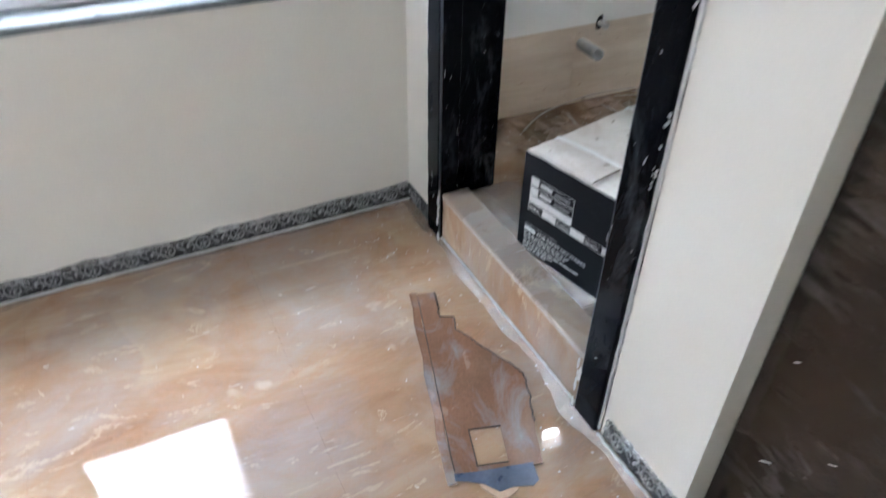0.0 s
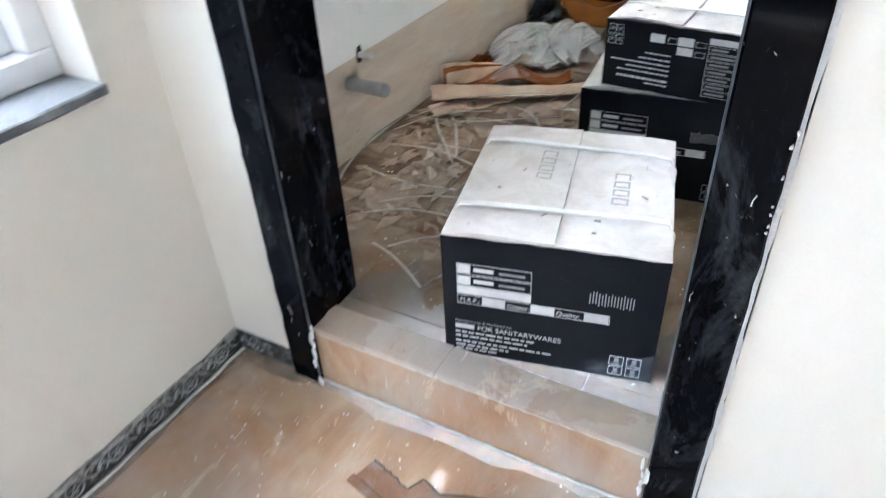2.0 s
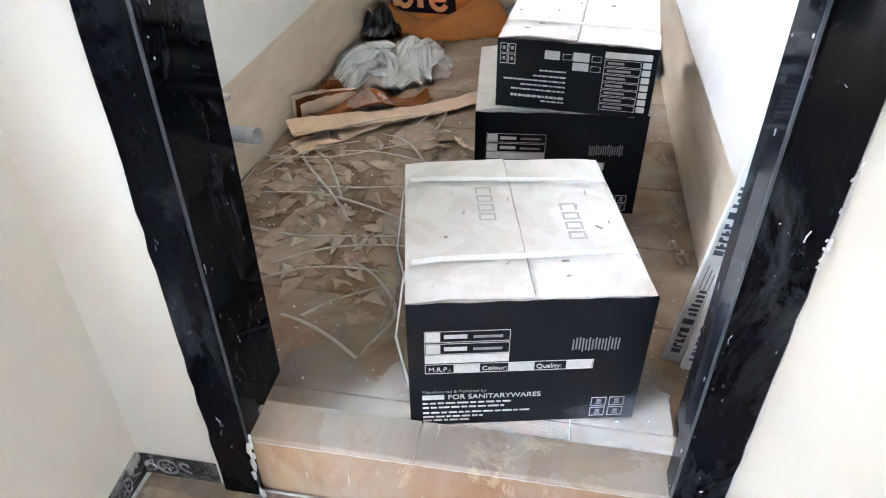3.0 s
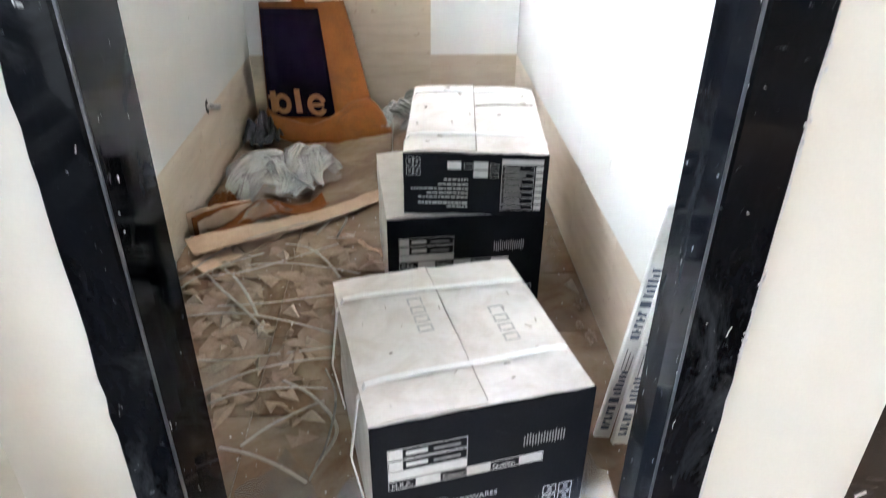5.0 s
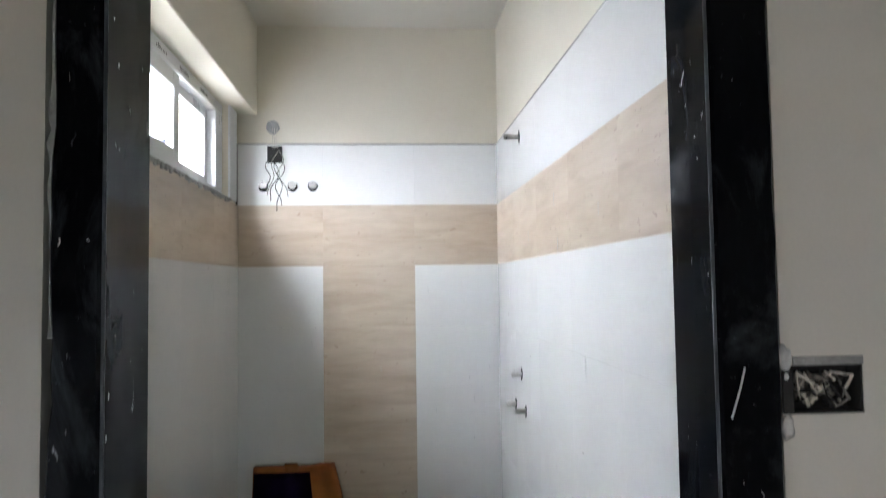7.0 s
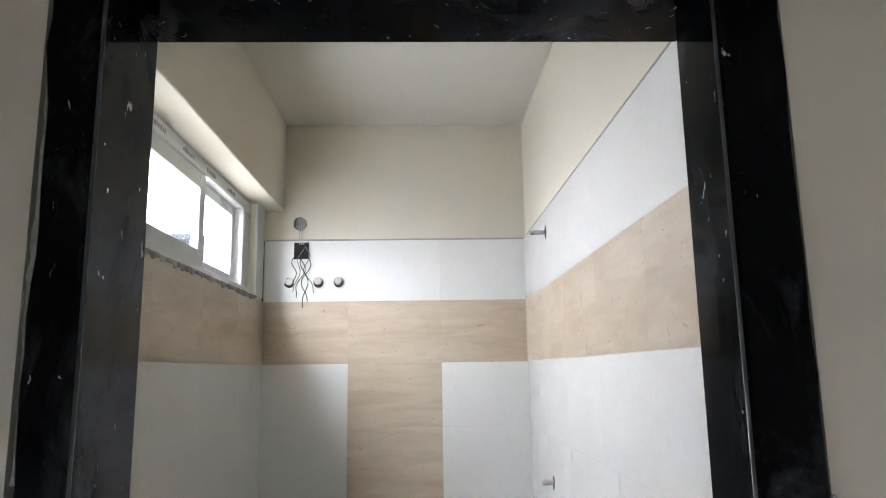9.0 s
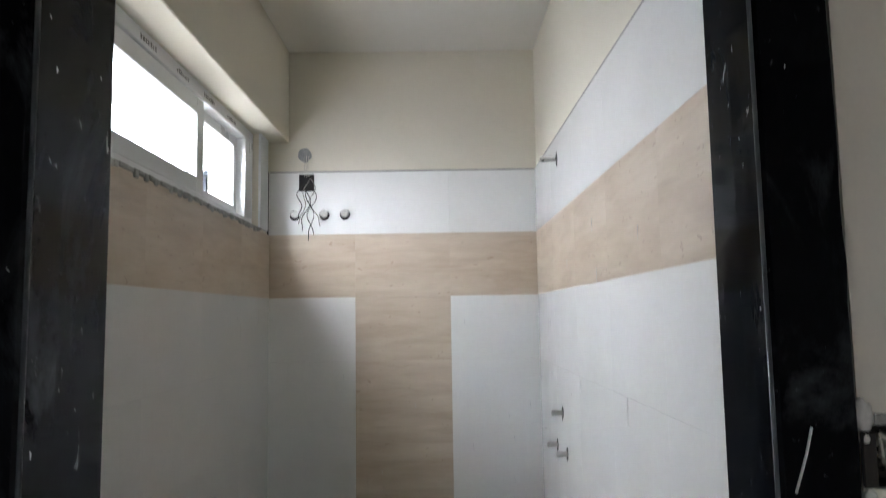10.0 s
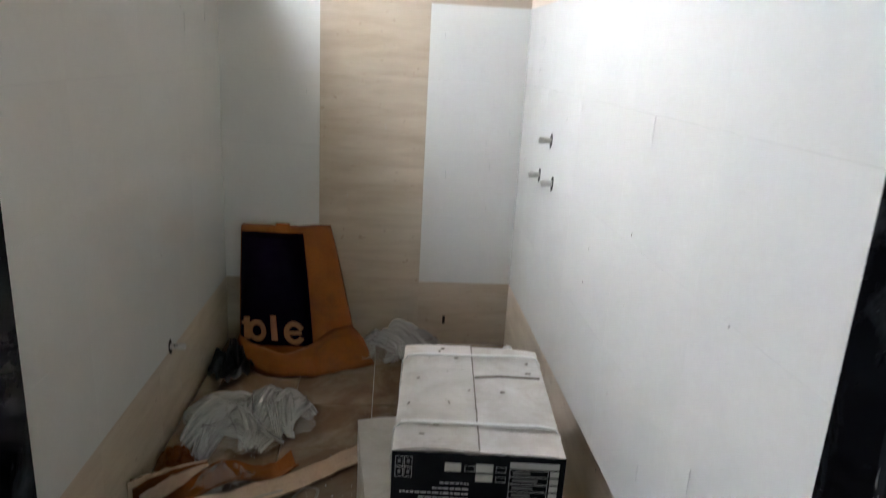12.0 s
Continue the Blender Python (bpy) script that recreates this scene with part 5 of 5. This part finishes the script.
# ---- printed edge strips leaning in the corner by the door ----
for (bx, by), (tx, ty), seed in (((-2.197, -0.543), (-2.222, -0.602), 1), ((-2.217, -0.578), (-2.247, -0.618), 2)):
    base, tip = Vector((bx, by, 0.002)), Vector((tx, ty, 0.60))
    zax = (tip - base).normalized()
    yax = (Vector((0, 1, 0)) - zax * zax.y).normalized()
    xax = yax.cross(zax)
    mm = Matrix((xax, yax, zax)).transposed().to_4x4()
    mm.translation = base
    t = thing("trim_strip_pack", mm, "white printed plastic strip leaning on the wall by the door", "trim strip", "strips by the door")
    sleeve = part("sleeve", block(-0.006, 0.006, -0.019, 0.019, 0.0, 0.60, 0.003), M_STRAP, t)
    r = random.Random(seed)
    for z0 in (0.03, 0.29):
        for k in range(5):
            part("brand_shape", block(-0.0068, -0.0058, -0.008, 0.010, z0 + k * 0.015, z0 + k * 0.015 + r.uniform(0.004, 0.007)), M_BLUE, sleeve)
            part("brand_shape", block(-0.0068, -0.0058, r.choice((-0.008, 0.004)), r.choice((-0.002, 0.010)), z0 + k * 0.015 + 0.0045, z0 + k * 0.015 + 0.011), M_BLUE, sleeve)
        part("brand_shape", block(-0.0068, -0.0058, -0.010, 0.012, z0 + 0.082, z0 + 0.096), M_BLUE, sleeve)
        for k in range(6):
            part("brand_shape", block(-0.0068, -0.0058, -0.009, 0.004 + r.uniform(0, 0.008), z0 + 0.106 + k * 0.012, z0 + 0.106 + k * 0.012 + 0.007), M_BLUE, sleeve)
    for k in range(3):
        part("small_print", block(-0.0068, -0.0058, 0.006 - k * 0.008, 0.008 - k * 0.008, 0.205, 0.265 - 0.01 * k), M_GREY_PRINT, sleeve)
t = thing("trim_strip_pack", pose(-2.215, -0.612, 0.002, 0, 7, 0), "dark plastic strip leaning on the wall by the door", "trim strip", "strips by the door")
part("sleeve", block(-0.006, 0.006, -0.016, 0.016, 0.0, 0.42, 0.003), M_BLACK_BAG, t)

# ---- pipes ----
t = thing("waste_pipe", pose(-1.79, 0.634, 0.232), "grey plastic waste pipe stub sticking out of the tiles", "pipe")
part("pipe", hollow_pipe((0, 0.01, 0), (-0.055, -0.165, 0.028), 0.021), M_PVC, t, smooth=True)
t = thing("pipe_offcut", pose(-0.72, -0.583, 0.052), "grey plastic pipe offcut lying by the wall", "pipe")
part("pipe", hollow_pipe((0.0, 0, 0), (0.30, 0.0, 0), 0.050, 0.004, 28), M_PVC, t, smooth=True)
t = thing("pipe_offcut", pose(-0.55, -0.600, 0.128), "white plastic pipe offcut lying on a grey one", "pipe")
part("pipe", hollow_pipe((0.0, 0, 0), (0.20, 0.01, 0), 0.022, 0.003), M_STRAP, t, smooth=True)


def water_stub(x, y, z, sign, length, label, axis="y"):
    """A threaded metal stub in a chipped hole, with its collar."""
    t = thing("water_stub", pose(x, y, z, 0, 0, 0 if axis == "y" else 90), label, "pipe fitting", "water outlets")
    bm = bmesh.new()
    pts = [((0.016 + 0.006 * noise.noise((a, x, z))) * math.cos(a), (0.026 + 0.010 * noise.noise((a * 2, z, x))) * math.sin(a)) for a in [6.283 * i / 16 for i in range(16)]]
    bm = prism(pts, 0, 0.002)
    bmesh.ops.transform(bm, matrix=Matrix(((1, 0, 0, 0), (0, 0, -sign, 0), (0, 1, 0, 0), (0, 0, 0, 1))), verts=bm.verts)
    bmesh.ops.recalc_face_normals(bm, faces=bm.faces)
    part("chipped_hole", bm, M_DARK, t, "dark chipped hole")
    stub = part("stub", hollow_pipe((0, 0, 0), (0, -sign * length, 0), 0.0095, 0.002, 14), M_STEEL, t)
    part("collar", hollow_pipe((0, -sign * length * 0.55, 0), (0, -sign * length * 0.98, 0), 0.0115, 0.003, 14), M_STEEL, stub)
    return t


STUB = "short chrome water pipe stub in the tiled wall"
for x, z, ln in ((-0.575, 1.029, 0.045), (-0.435, 0.885, 0.042), (-0.648, 0.890, 0.042), (-0.615, 2.010, 0.065)):
    water_stub(x, RIGHT, z, -1, ln, STUB)
water_stub(-0.796, LEFT, 0.315, 1, 0.05, STUB)
water_stub(-1.724, LEFT, 0.300, 1, 0.045, STUB)
t = thing("nail_hole", pose(0, -0.348, 0.119), "small dark chipped hole in the end wall", "hole")
part("chip", block(-0.0015, 0.001, -0.006, 0.006, -0.022, 0.018, 0.0005), M_DARK, t)

# ---- geyser outlets and wiring on the end wall ----
for y in (0.513, 0.372, 0.274):
    t = thing("capped_outlet", pose(0, y, 1.894), "round chrome capped water outlet on the end wall", "pipe fitting", "capped outlets")
    pts = [(0.024 * math.cos(a) * (1 + 0.2 * noise.noise((a, y * 9, 0))), 0.026 * math.sin(a)) for a in [6.283 * i / 18 for i in range(18)]]
    bm = prism(pts, 0, 0.002)
    bmesh.ops.transform(bm, matrix=Matrix(((0, 0, -1, 0), (1, 0, 0, 0), (0, 1, 0, 0), (0, 0, 0, 1))), verts=bm.verts)
    bmesh.ops.recalc_face_normals(bm, faces=bm.faces)
    part("chipped_hole", bm, M_DARK, t, "dark chipped hole")
    bm = bmesh.new()
    bmesh.ops.create_cone(bm, cap_ends=True, segments=20, radius1=0.0205, radius2=0.017, depth=0.022, matrix=pose(-0.012, 0, 0.006, 0, -90, 0))
    cap = part("cap", bm, M_STEEL, t)
    part("plug", hollow_pipe((-0.02, 0, 0.006), (-0.030, 0, 0.006), 0.008, 0.002, 10), M_STEEL, cap)
t = thing("switch_box", pose(0, 0.457, 2.051), "open black switch box with loose wires on the end wall", "switch box")
for y0, y1, z0, z1 in ((-0.036, 0.036, 0.036, 0.041), (-0.036, 0.036, -0.041, -0.036), (-0.036, -0.031, -0.036, 0.036), (0.031, 0.036, -0.036, 0.036)):
    part("rim", block(-0.004, 0.001, y0, y1, z0, z1, 0.0005), M_DARK, t)
part("back", block(-0.0022, 0.001, -0.031, 0.031, -0.036, 0.036), M_DARK, t)
rng = random.Random(77)
for k, (y, side, end, curl) in enumerate(((-0.018, 0.055, -0.20, 0.02), (-0.010, 0.030, -0.23, 0.03), (-0.014, -0.020, -0.25, 0.035), (-0.020, -0.045, -0.21, 0.03), (0.004, 0.035, -0.17, 0.025), (-0.022, 0.012, -0.28, 0.03))):
    pts = []
    for i in range(15):
        t_ = i / 14
        swing = curl * math.sin(t_ * 7.0 + k * 1.3) * math.sin(3.1416 * min(1, t_ * 1.1))
        pts.append((-0.005 - 0.022 * math.sin(3.1416 * t_), y + side * t_ + swing, 0.02 + (end - 0.02) * t_))
    part("wire", tube(pts, 0.0022, 5), M_DARK if k % 3 else M_WIRE, t)
for k in range(3):
    part("wire", tube([(-0.006, -0.012 + 0.01 * k, 0.03), (-0.010, -0.006 + 0.008 * k, 0.08), (-0.006, -0.012 + 0.012 * k, 0.13)], 0.0018, 5), M_CREAM_WIRE, t)
pts = [(0.032 * math.cos(a) * (1 + 0.25 * noise.noise((a * 1.3, 2, 0))), 0.034 * math.sin(a) * (1 + 0.25 * noise.noise((a, 5, 0)))) for a in [6.283 * i / 20 for i in range(20)]]
bm = prism(pts, 0, 0.005)
bmesh.ops.transform(bm, matrix=Matrix(((0, 0, -1, 0.009), (1, 0, 0, 0.468), (0, 1, 0, 2.189), (0, 0, 0, 1))), verts=bm.verts)
bmesh.ops.recalc_face_normals(bm, faces=bm.faces)
tagged(part("plaster_patch", bm, M_CEMENT), "round grey cement patch above the switch box", "patch", kind="structure")

# ---- open socket beside the door ----
t = thing("socket_box", pose(HALL, -0.655, 1.266), "open wall socket box stuffed with loose wires", "socket")
part("back", block(0.03, 0.034, -0.049, 0.049, -0.031, 0.031), M_DARK, t)
for y0, y1, z0, z1 in ((-0.0485, 0.0485, 0.0285, 0.0305), (-0.0485, 0.0485, -0.0305, -0.0285), (-0.0485, -0.0465, -0.0285, 0.0285), (0.0465, 0.0485, -0.0285, 0.0285)):
    part("side", block(0.001, 0.03, y0, y1, z0, z1), M_DARK, t)
part("plaster_lip", block(-0.003, 0.0, -0.049, 0.046, 0.031, 0.042, 0.001), M_CEMENT, t, "grey cement lip")
rng = random.Random(5)
for k in range(26):
    a, b = rng.uniform(-0.042, 0.042), rng.uniform(-0.042, 0.042)
    c = rng.uniform(-0.022, 0.022)
    pts = [(0.026, a, rng.uniform(-0.022, 0.022)), (rng.uniform(-0.004, 0.010), (a + b) / 2, c), (0.004, b, rng.uniform(-0.024, 0.024)), (0.022, b * 0.8, rng.uniform(-0.02, 0.02))]
    part("wire", tube(pts, rng.uniform(0.0013, 0.0026), 5), (M_WIRE, M_CREAM_WIRE, M_DARK)[k % 3], t)
part("chase", block(-0.004, 0.0, 0.046, 0.062, -0.03, 0.026, 0.002), M_DARK, t, "dark chipped chase towards the door frame")
for cz, ry, rz_, sd in ((0.040, 0.010, 0.017, 1), (-0.047, 0.010, 0.018, 2), (0.018, 0.006, 0.008, 3)):
    bm = bmesh.new()
    bmesh.ops.create_icosphere(bm, subdivisions=3, radius=1)
    for v in bm.verts:
        q = 1 + 0.45 * noise.noise(v.co * 1.7 + Vector((sd * 5, 0, 0))) + 0.2 * noise.noise(v.co * 5)
        v.co = Vector((v.co.x * 0.005, 0.056 + v.co.y * ry * q, cz + v.co.z * rz_ * q))
    part("plaster_blob", bm, M_PRINT, t, "white plaster blob", smooth=True)
part("scratch", tube([(-2.5662, -0.538, 1.298), (-2.5665, -0.531, 1.272), (-2.5662, -0.519, 1.236)], 0.0025, 5, flat=0.4), M_PRINT, bpy.data.objects["door_frame"], "white paint scratch")

# ---- stained board strip on the hall floor ----
t = thing("board_offcut", pose(-2.756, 0.030, HF + 0.0008, 0, 0, -106.7), "torn brown stained board strip with a square cut-out, on hall floor", "board")


def strip_width(u):
    w = 0.072 if u < 0.11 else 0.106 if u < 0.16 else 0.106 + 0.14 * min(1, (u - 0.16) / 0.18)
    w -= max(0, u - 0.34) * 0.10
    return w + 0.006 * noise.noise((u * 28, 0, 2)) + 0.003 * noise.noise((u * 90, 1, 2))


us = [0.005 + 0.0067 * i for i in range(73)]
bm = prism([(u, 0.022) for u in us] + [(u, strip_width(u)) for u in reversed(us)], 0, 0.004)
prism([(0.4874, 0.022), (0.584, 0.022), (0.584, 0.075), (0.4874, 0.075)], 0, 0.004, bm)
prism([(0.4874, 0.150), (0.584, 0.146), (0.584, strip_width(0.584)), (0.55, strip_width(0.55)), (0.52, strip_width(0.52)), (0.4874, strip_width(0.4874))], 0, 0.004, bm)
prism([(0.584, 0.022), (0.60, 0.022), (0.605, 0.12), (0.60, strip_width(0.60)), (0.584, strip_width(0.584))], 0, 0.004, bm)
part("sheet", bm, M_PATCH, t)
part("rim", tube([(0.0 + 0.0622 * i, 0.011 + 0.003 * math.sin(i * 2.1), 0.003) for i in range(11)], 0.011, 8, flat=0.25), M_PATCH, t)
part("tape", prism([(0.598, 0.02), (0.600, 0.08), (0.597, 0.14), (0.596, 0.198), (0.640, 0.200), (0.652, 0.185), (0.648, 0.14), (0.655, 0.11), (0.632, 0.08), (0.622, 0.05), (0.615, 0.02)], 0.0042, 0.0056), M_BLUE, t, "dark blue film over the torn end")
# dark rods draw the gap shadow that outlines the board, its rim and cut-out
part("broken_edge", tube([(u, strip_width(u) + 0.0005, 0.0035) for u in us], 0.0022, 5, flat=0.8), M_DARK, t, "dark line for the shadow along the torn edge")
part("groove", tube([(0.02 + 0.057 * i, 0.0225 + 0.0006 * math.sin(i * 2.7), 0.0043) for i in range(11)], 0.0012, 5, flat=0.5), M_DARK, t, "dark line for the shadow beside the rim")
for y0, y1, z_ in ((0.075, 0.150, 0.4872), (0.075, 0.146, 0.585)):
    part("cut_edge", tube([(z_, y0, 0.0038), (z_, y1, 0.0038)], 0.0014, 5), M_DARK, t, "dark line for the shadow round the cut-out")
part("cut_edge", tube([(0.4872, 0.075, 0.0038), (0.585, 0.075, 0.0038)], 0.0014, 5), M_DARK, t, "dark line for the shadow round the cut-out")
part("torn_end", prism([(0.605, 0.06), (0.64, 0.075), (0.672, 0.105), (0.668, 0.13), (0.655, 0.15), (0.61, 0.16)], 0.0, 0.0038), M_CARD, t)

# ---- specks, chips and drips on the tiled walls ----
rng = random.Random(33)
for owner, y, sg, count in (("wall_south", RIGHT, 1, 26), ("wall_north", LEFT, -1, 8)):
    for k in range(count):
        x, z = rng.uniform(-2.1, -0.05), rng.uniform(0.1, 1.75)
        if rng.random() < 0.55:
            b_ = (x, x + rng.uniform(0.002, 0.005), y, y + sg * 0.0006, z, z + rng.uniform(0.003, 0.009))
            part("speck", block(min(b_[0], b_[1]), max(b_[0], b_[1]), min(b_[2], b_[3]), max(b_[2], b_[3]), b_[4], b_[5]), M_WIRE, bpy.data.objects[owner], "dark speck")
        else:
            part("drip", tube([(x, y + sg * 0.0004, z), (x + 0.001, y + sg * 0.0006, z + 0.02), (x, y + sg * 0.0004, z + rng.uniform(0.03, 0.07))], 0.0012, 5, flat=0.5), M_PRINT, bpy.data.objects[owner], "dried white drip")
for k in range(9):
    y, z = rng.uniform(-0.6, 0.5), rng.uniform(0.35, 1.75)
    part("drip", tube([(-0.0004, y, z), (-0.0006, y + 0.001, z + 0.015), (-0.0004, y + 0.003, z + rng.uniform(0.02, 0.04))], 0.0014, 5, flat=0.5), M_PRINT, bpy.data.objects["wall_east"], "dried white drip")

# ---- dust, washes and sweepings ----


def ragged_strip(x0, y0, x1, y1, width, side, seed, z):
    """A flat strip along a line with a ragged far edge."""
    d = Vector((x1 - x0, y1 - y0))
    nrm = Vector((-d.y, d.x)).normalized() * side
    k = 46
    near = [(x0 + d.x * i / k, y0 + d.y * i / k) for i in range(k + 1)]
    far = [(x + nrm.x * q, y + nrm.y * q) for i, (x, y) in enumerate(near) for q in [width * (0.55 + 0.6 * noise.noise((i * 0.16, seed, 0)) + 0.25 * noise.noise((i * 0.6, seed, 3)))]]
    return prism(near + far[::-1], z, z + 0.0004)


structure("dust_trim_sill", ragged_strip(-2.556, 0.47, -2.556, -0.84, 0.055, -1, 4, HF + 0.0018), M_DUST, "grey cement dust along the foot of the wall", "dust")
structure("dust_trim_north", ragged_strip(-2.60, 0.478, -4.2, 0.478, 0.035, 1, 9, HF + 0.0018), M_DUST, "grey cement dust along the foot of the wall", "dust")
structure("dust_trim_bath", ragged_strip(-2.459, -0.53, -2.459, 0.25, 0.30, -1, 13, 0.0022), M_DUST, "grey cement dust inside the doorway", "dust")
for cx, cy, q, sd in ((-1.70, -0.605, 0.018, 71), (-1.85, -0.600, 0.020, 72), (-1.80, -0.580, 0.013, 73)):
    crumple("swept_fluff", cx, cy, q, q * 0.8, 0.016, sd, M_SCRAP, "small dark clump of sweepings on the floor", "sweepings", 0, 16)

# ---- tiles, the pieces of walls and floors ----


def tile_mesh(name, sx, sy, sz, material, bevel=0.0001):
    bm = block(-sx / 2, sx / 2, -sy / 2, sy / 2, -sz / 2, sz / 2, bevel)
    me = bpy.data.meshes.new(name)
    bm.to_mesh(me)
    bm.free()
    me.materials.append(material)
    return me


TILES = {}


def tile(parent, name, x0, x1, y0, y1, z0, z1, material):
    """One tile between two corners; alike tiles share their mesh."""
    key = (round(x1 - x0, 4), round(y1 - y0, 4), round(z1 - z0, 4), material.name)
    if key not in TILES:
        TILES[key] = tile_mesh(name, key[0], key[1], key[2], material)
    ob = new(name, TILES[key])
    ob.location = ((x0 + x1) / 2, (y0 + y1) / 2, (z0 + z1) / 2)
    ob.parent = parent
    return ob


J = 0.00012
east, south, north = (bpy.data.objects[q] for q in ("wall_east", "wall_south", "wall_north"))
for r_ in range(7):
    z0, z1 = 0.3 * r_ + J, 0.3 * r_ + 0.3 - J
    band = r_ in (0, 5)
    for y0, y1, mid in ((RIGHT, -0.225, False), (-0.225, 0.225, True), (0.225, LEFT, False)):
        beige = band or (mid and r_ < 5)
        tile(east, "tile", BACK, BACK + T, y0 + J, y1 - J, z0, z1, M_TRAV if beige else M_WHITE_TILE)
    x = BACK
    while x > FRONT + 0.01:
        x0 = max(x - 0.455, FRONT)
        mt = M_TRAV if band else M_WHITE_TILE
        tile(south, "tile", x0 + J, x - J, RIGHT - T, RIGHT, z0, z1, mt)
        if r_ < 6:
            tile(north, "tile", x0 + J, x - J, LEFT, LEFT + T, z0, z1, mt)
        x = x0
tile(north, "tile", FRONT, WX0 - J, LEFT, LEFT + T, 1.8 + J, 2.1 - J, M_WHITE_TILE)
tile(north, "tile", -0.022, BACK, LEFT, LEFT + T, 1.8 + J, 2.1 - J, M_WHITE_TILE)
structure("tile_edge_east", block(BACK - 0.001, BACK + T, RIGHT, LEFT, 2.1, 2.108, 0.002), M_GROUT, "cement edge over wall tiles", "trim")
structure("tile_edge_south", block(FRONT, BACK - 0.001, RIGHT - T, RIGHT + 0.001, 2.1, 2.108, 0.002), M_GROUT, "cement edge over wall tiles", "trim")

bed = bpy.data.objects["floor_bed"]
for i in range(9):
    for j in range(5):
        x1, y0 = -0.3 * i, RIGHT + 0.3 * j
        x0, y1 = max(x1 - 0.3, -2.46), min(y0 + 0.3, LEFT)
        if x0 < x1 and y0 < y1:
            tile(bed, "floor_tile", x0 + 0.0015, x1 - 0.0015, y0 + 0.0015, y1 - 0.0015, -0.008, 0.0, M_BATH_FLOOR)
bed = bpy.data.objects["floor_hall_bed"]
for i in range(6):
    for j in range(6):
        x1, y1 = -2.535 - 0.6 * i + 0.0, HALL_N - 0.6 * j
        x0, y0 = max(x1 - 0.6, HALL_W), max(y1 - 0.6, HALL_S)
        if x0 < x1 and y0 < y1:
            tile(bed, "floor_tile", x0 + 0.00012, x1 - 0.00012, y0 + 0.00012, y1 - 0.00012, HF - 0.006, HF, M_FLOOR)
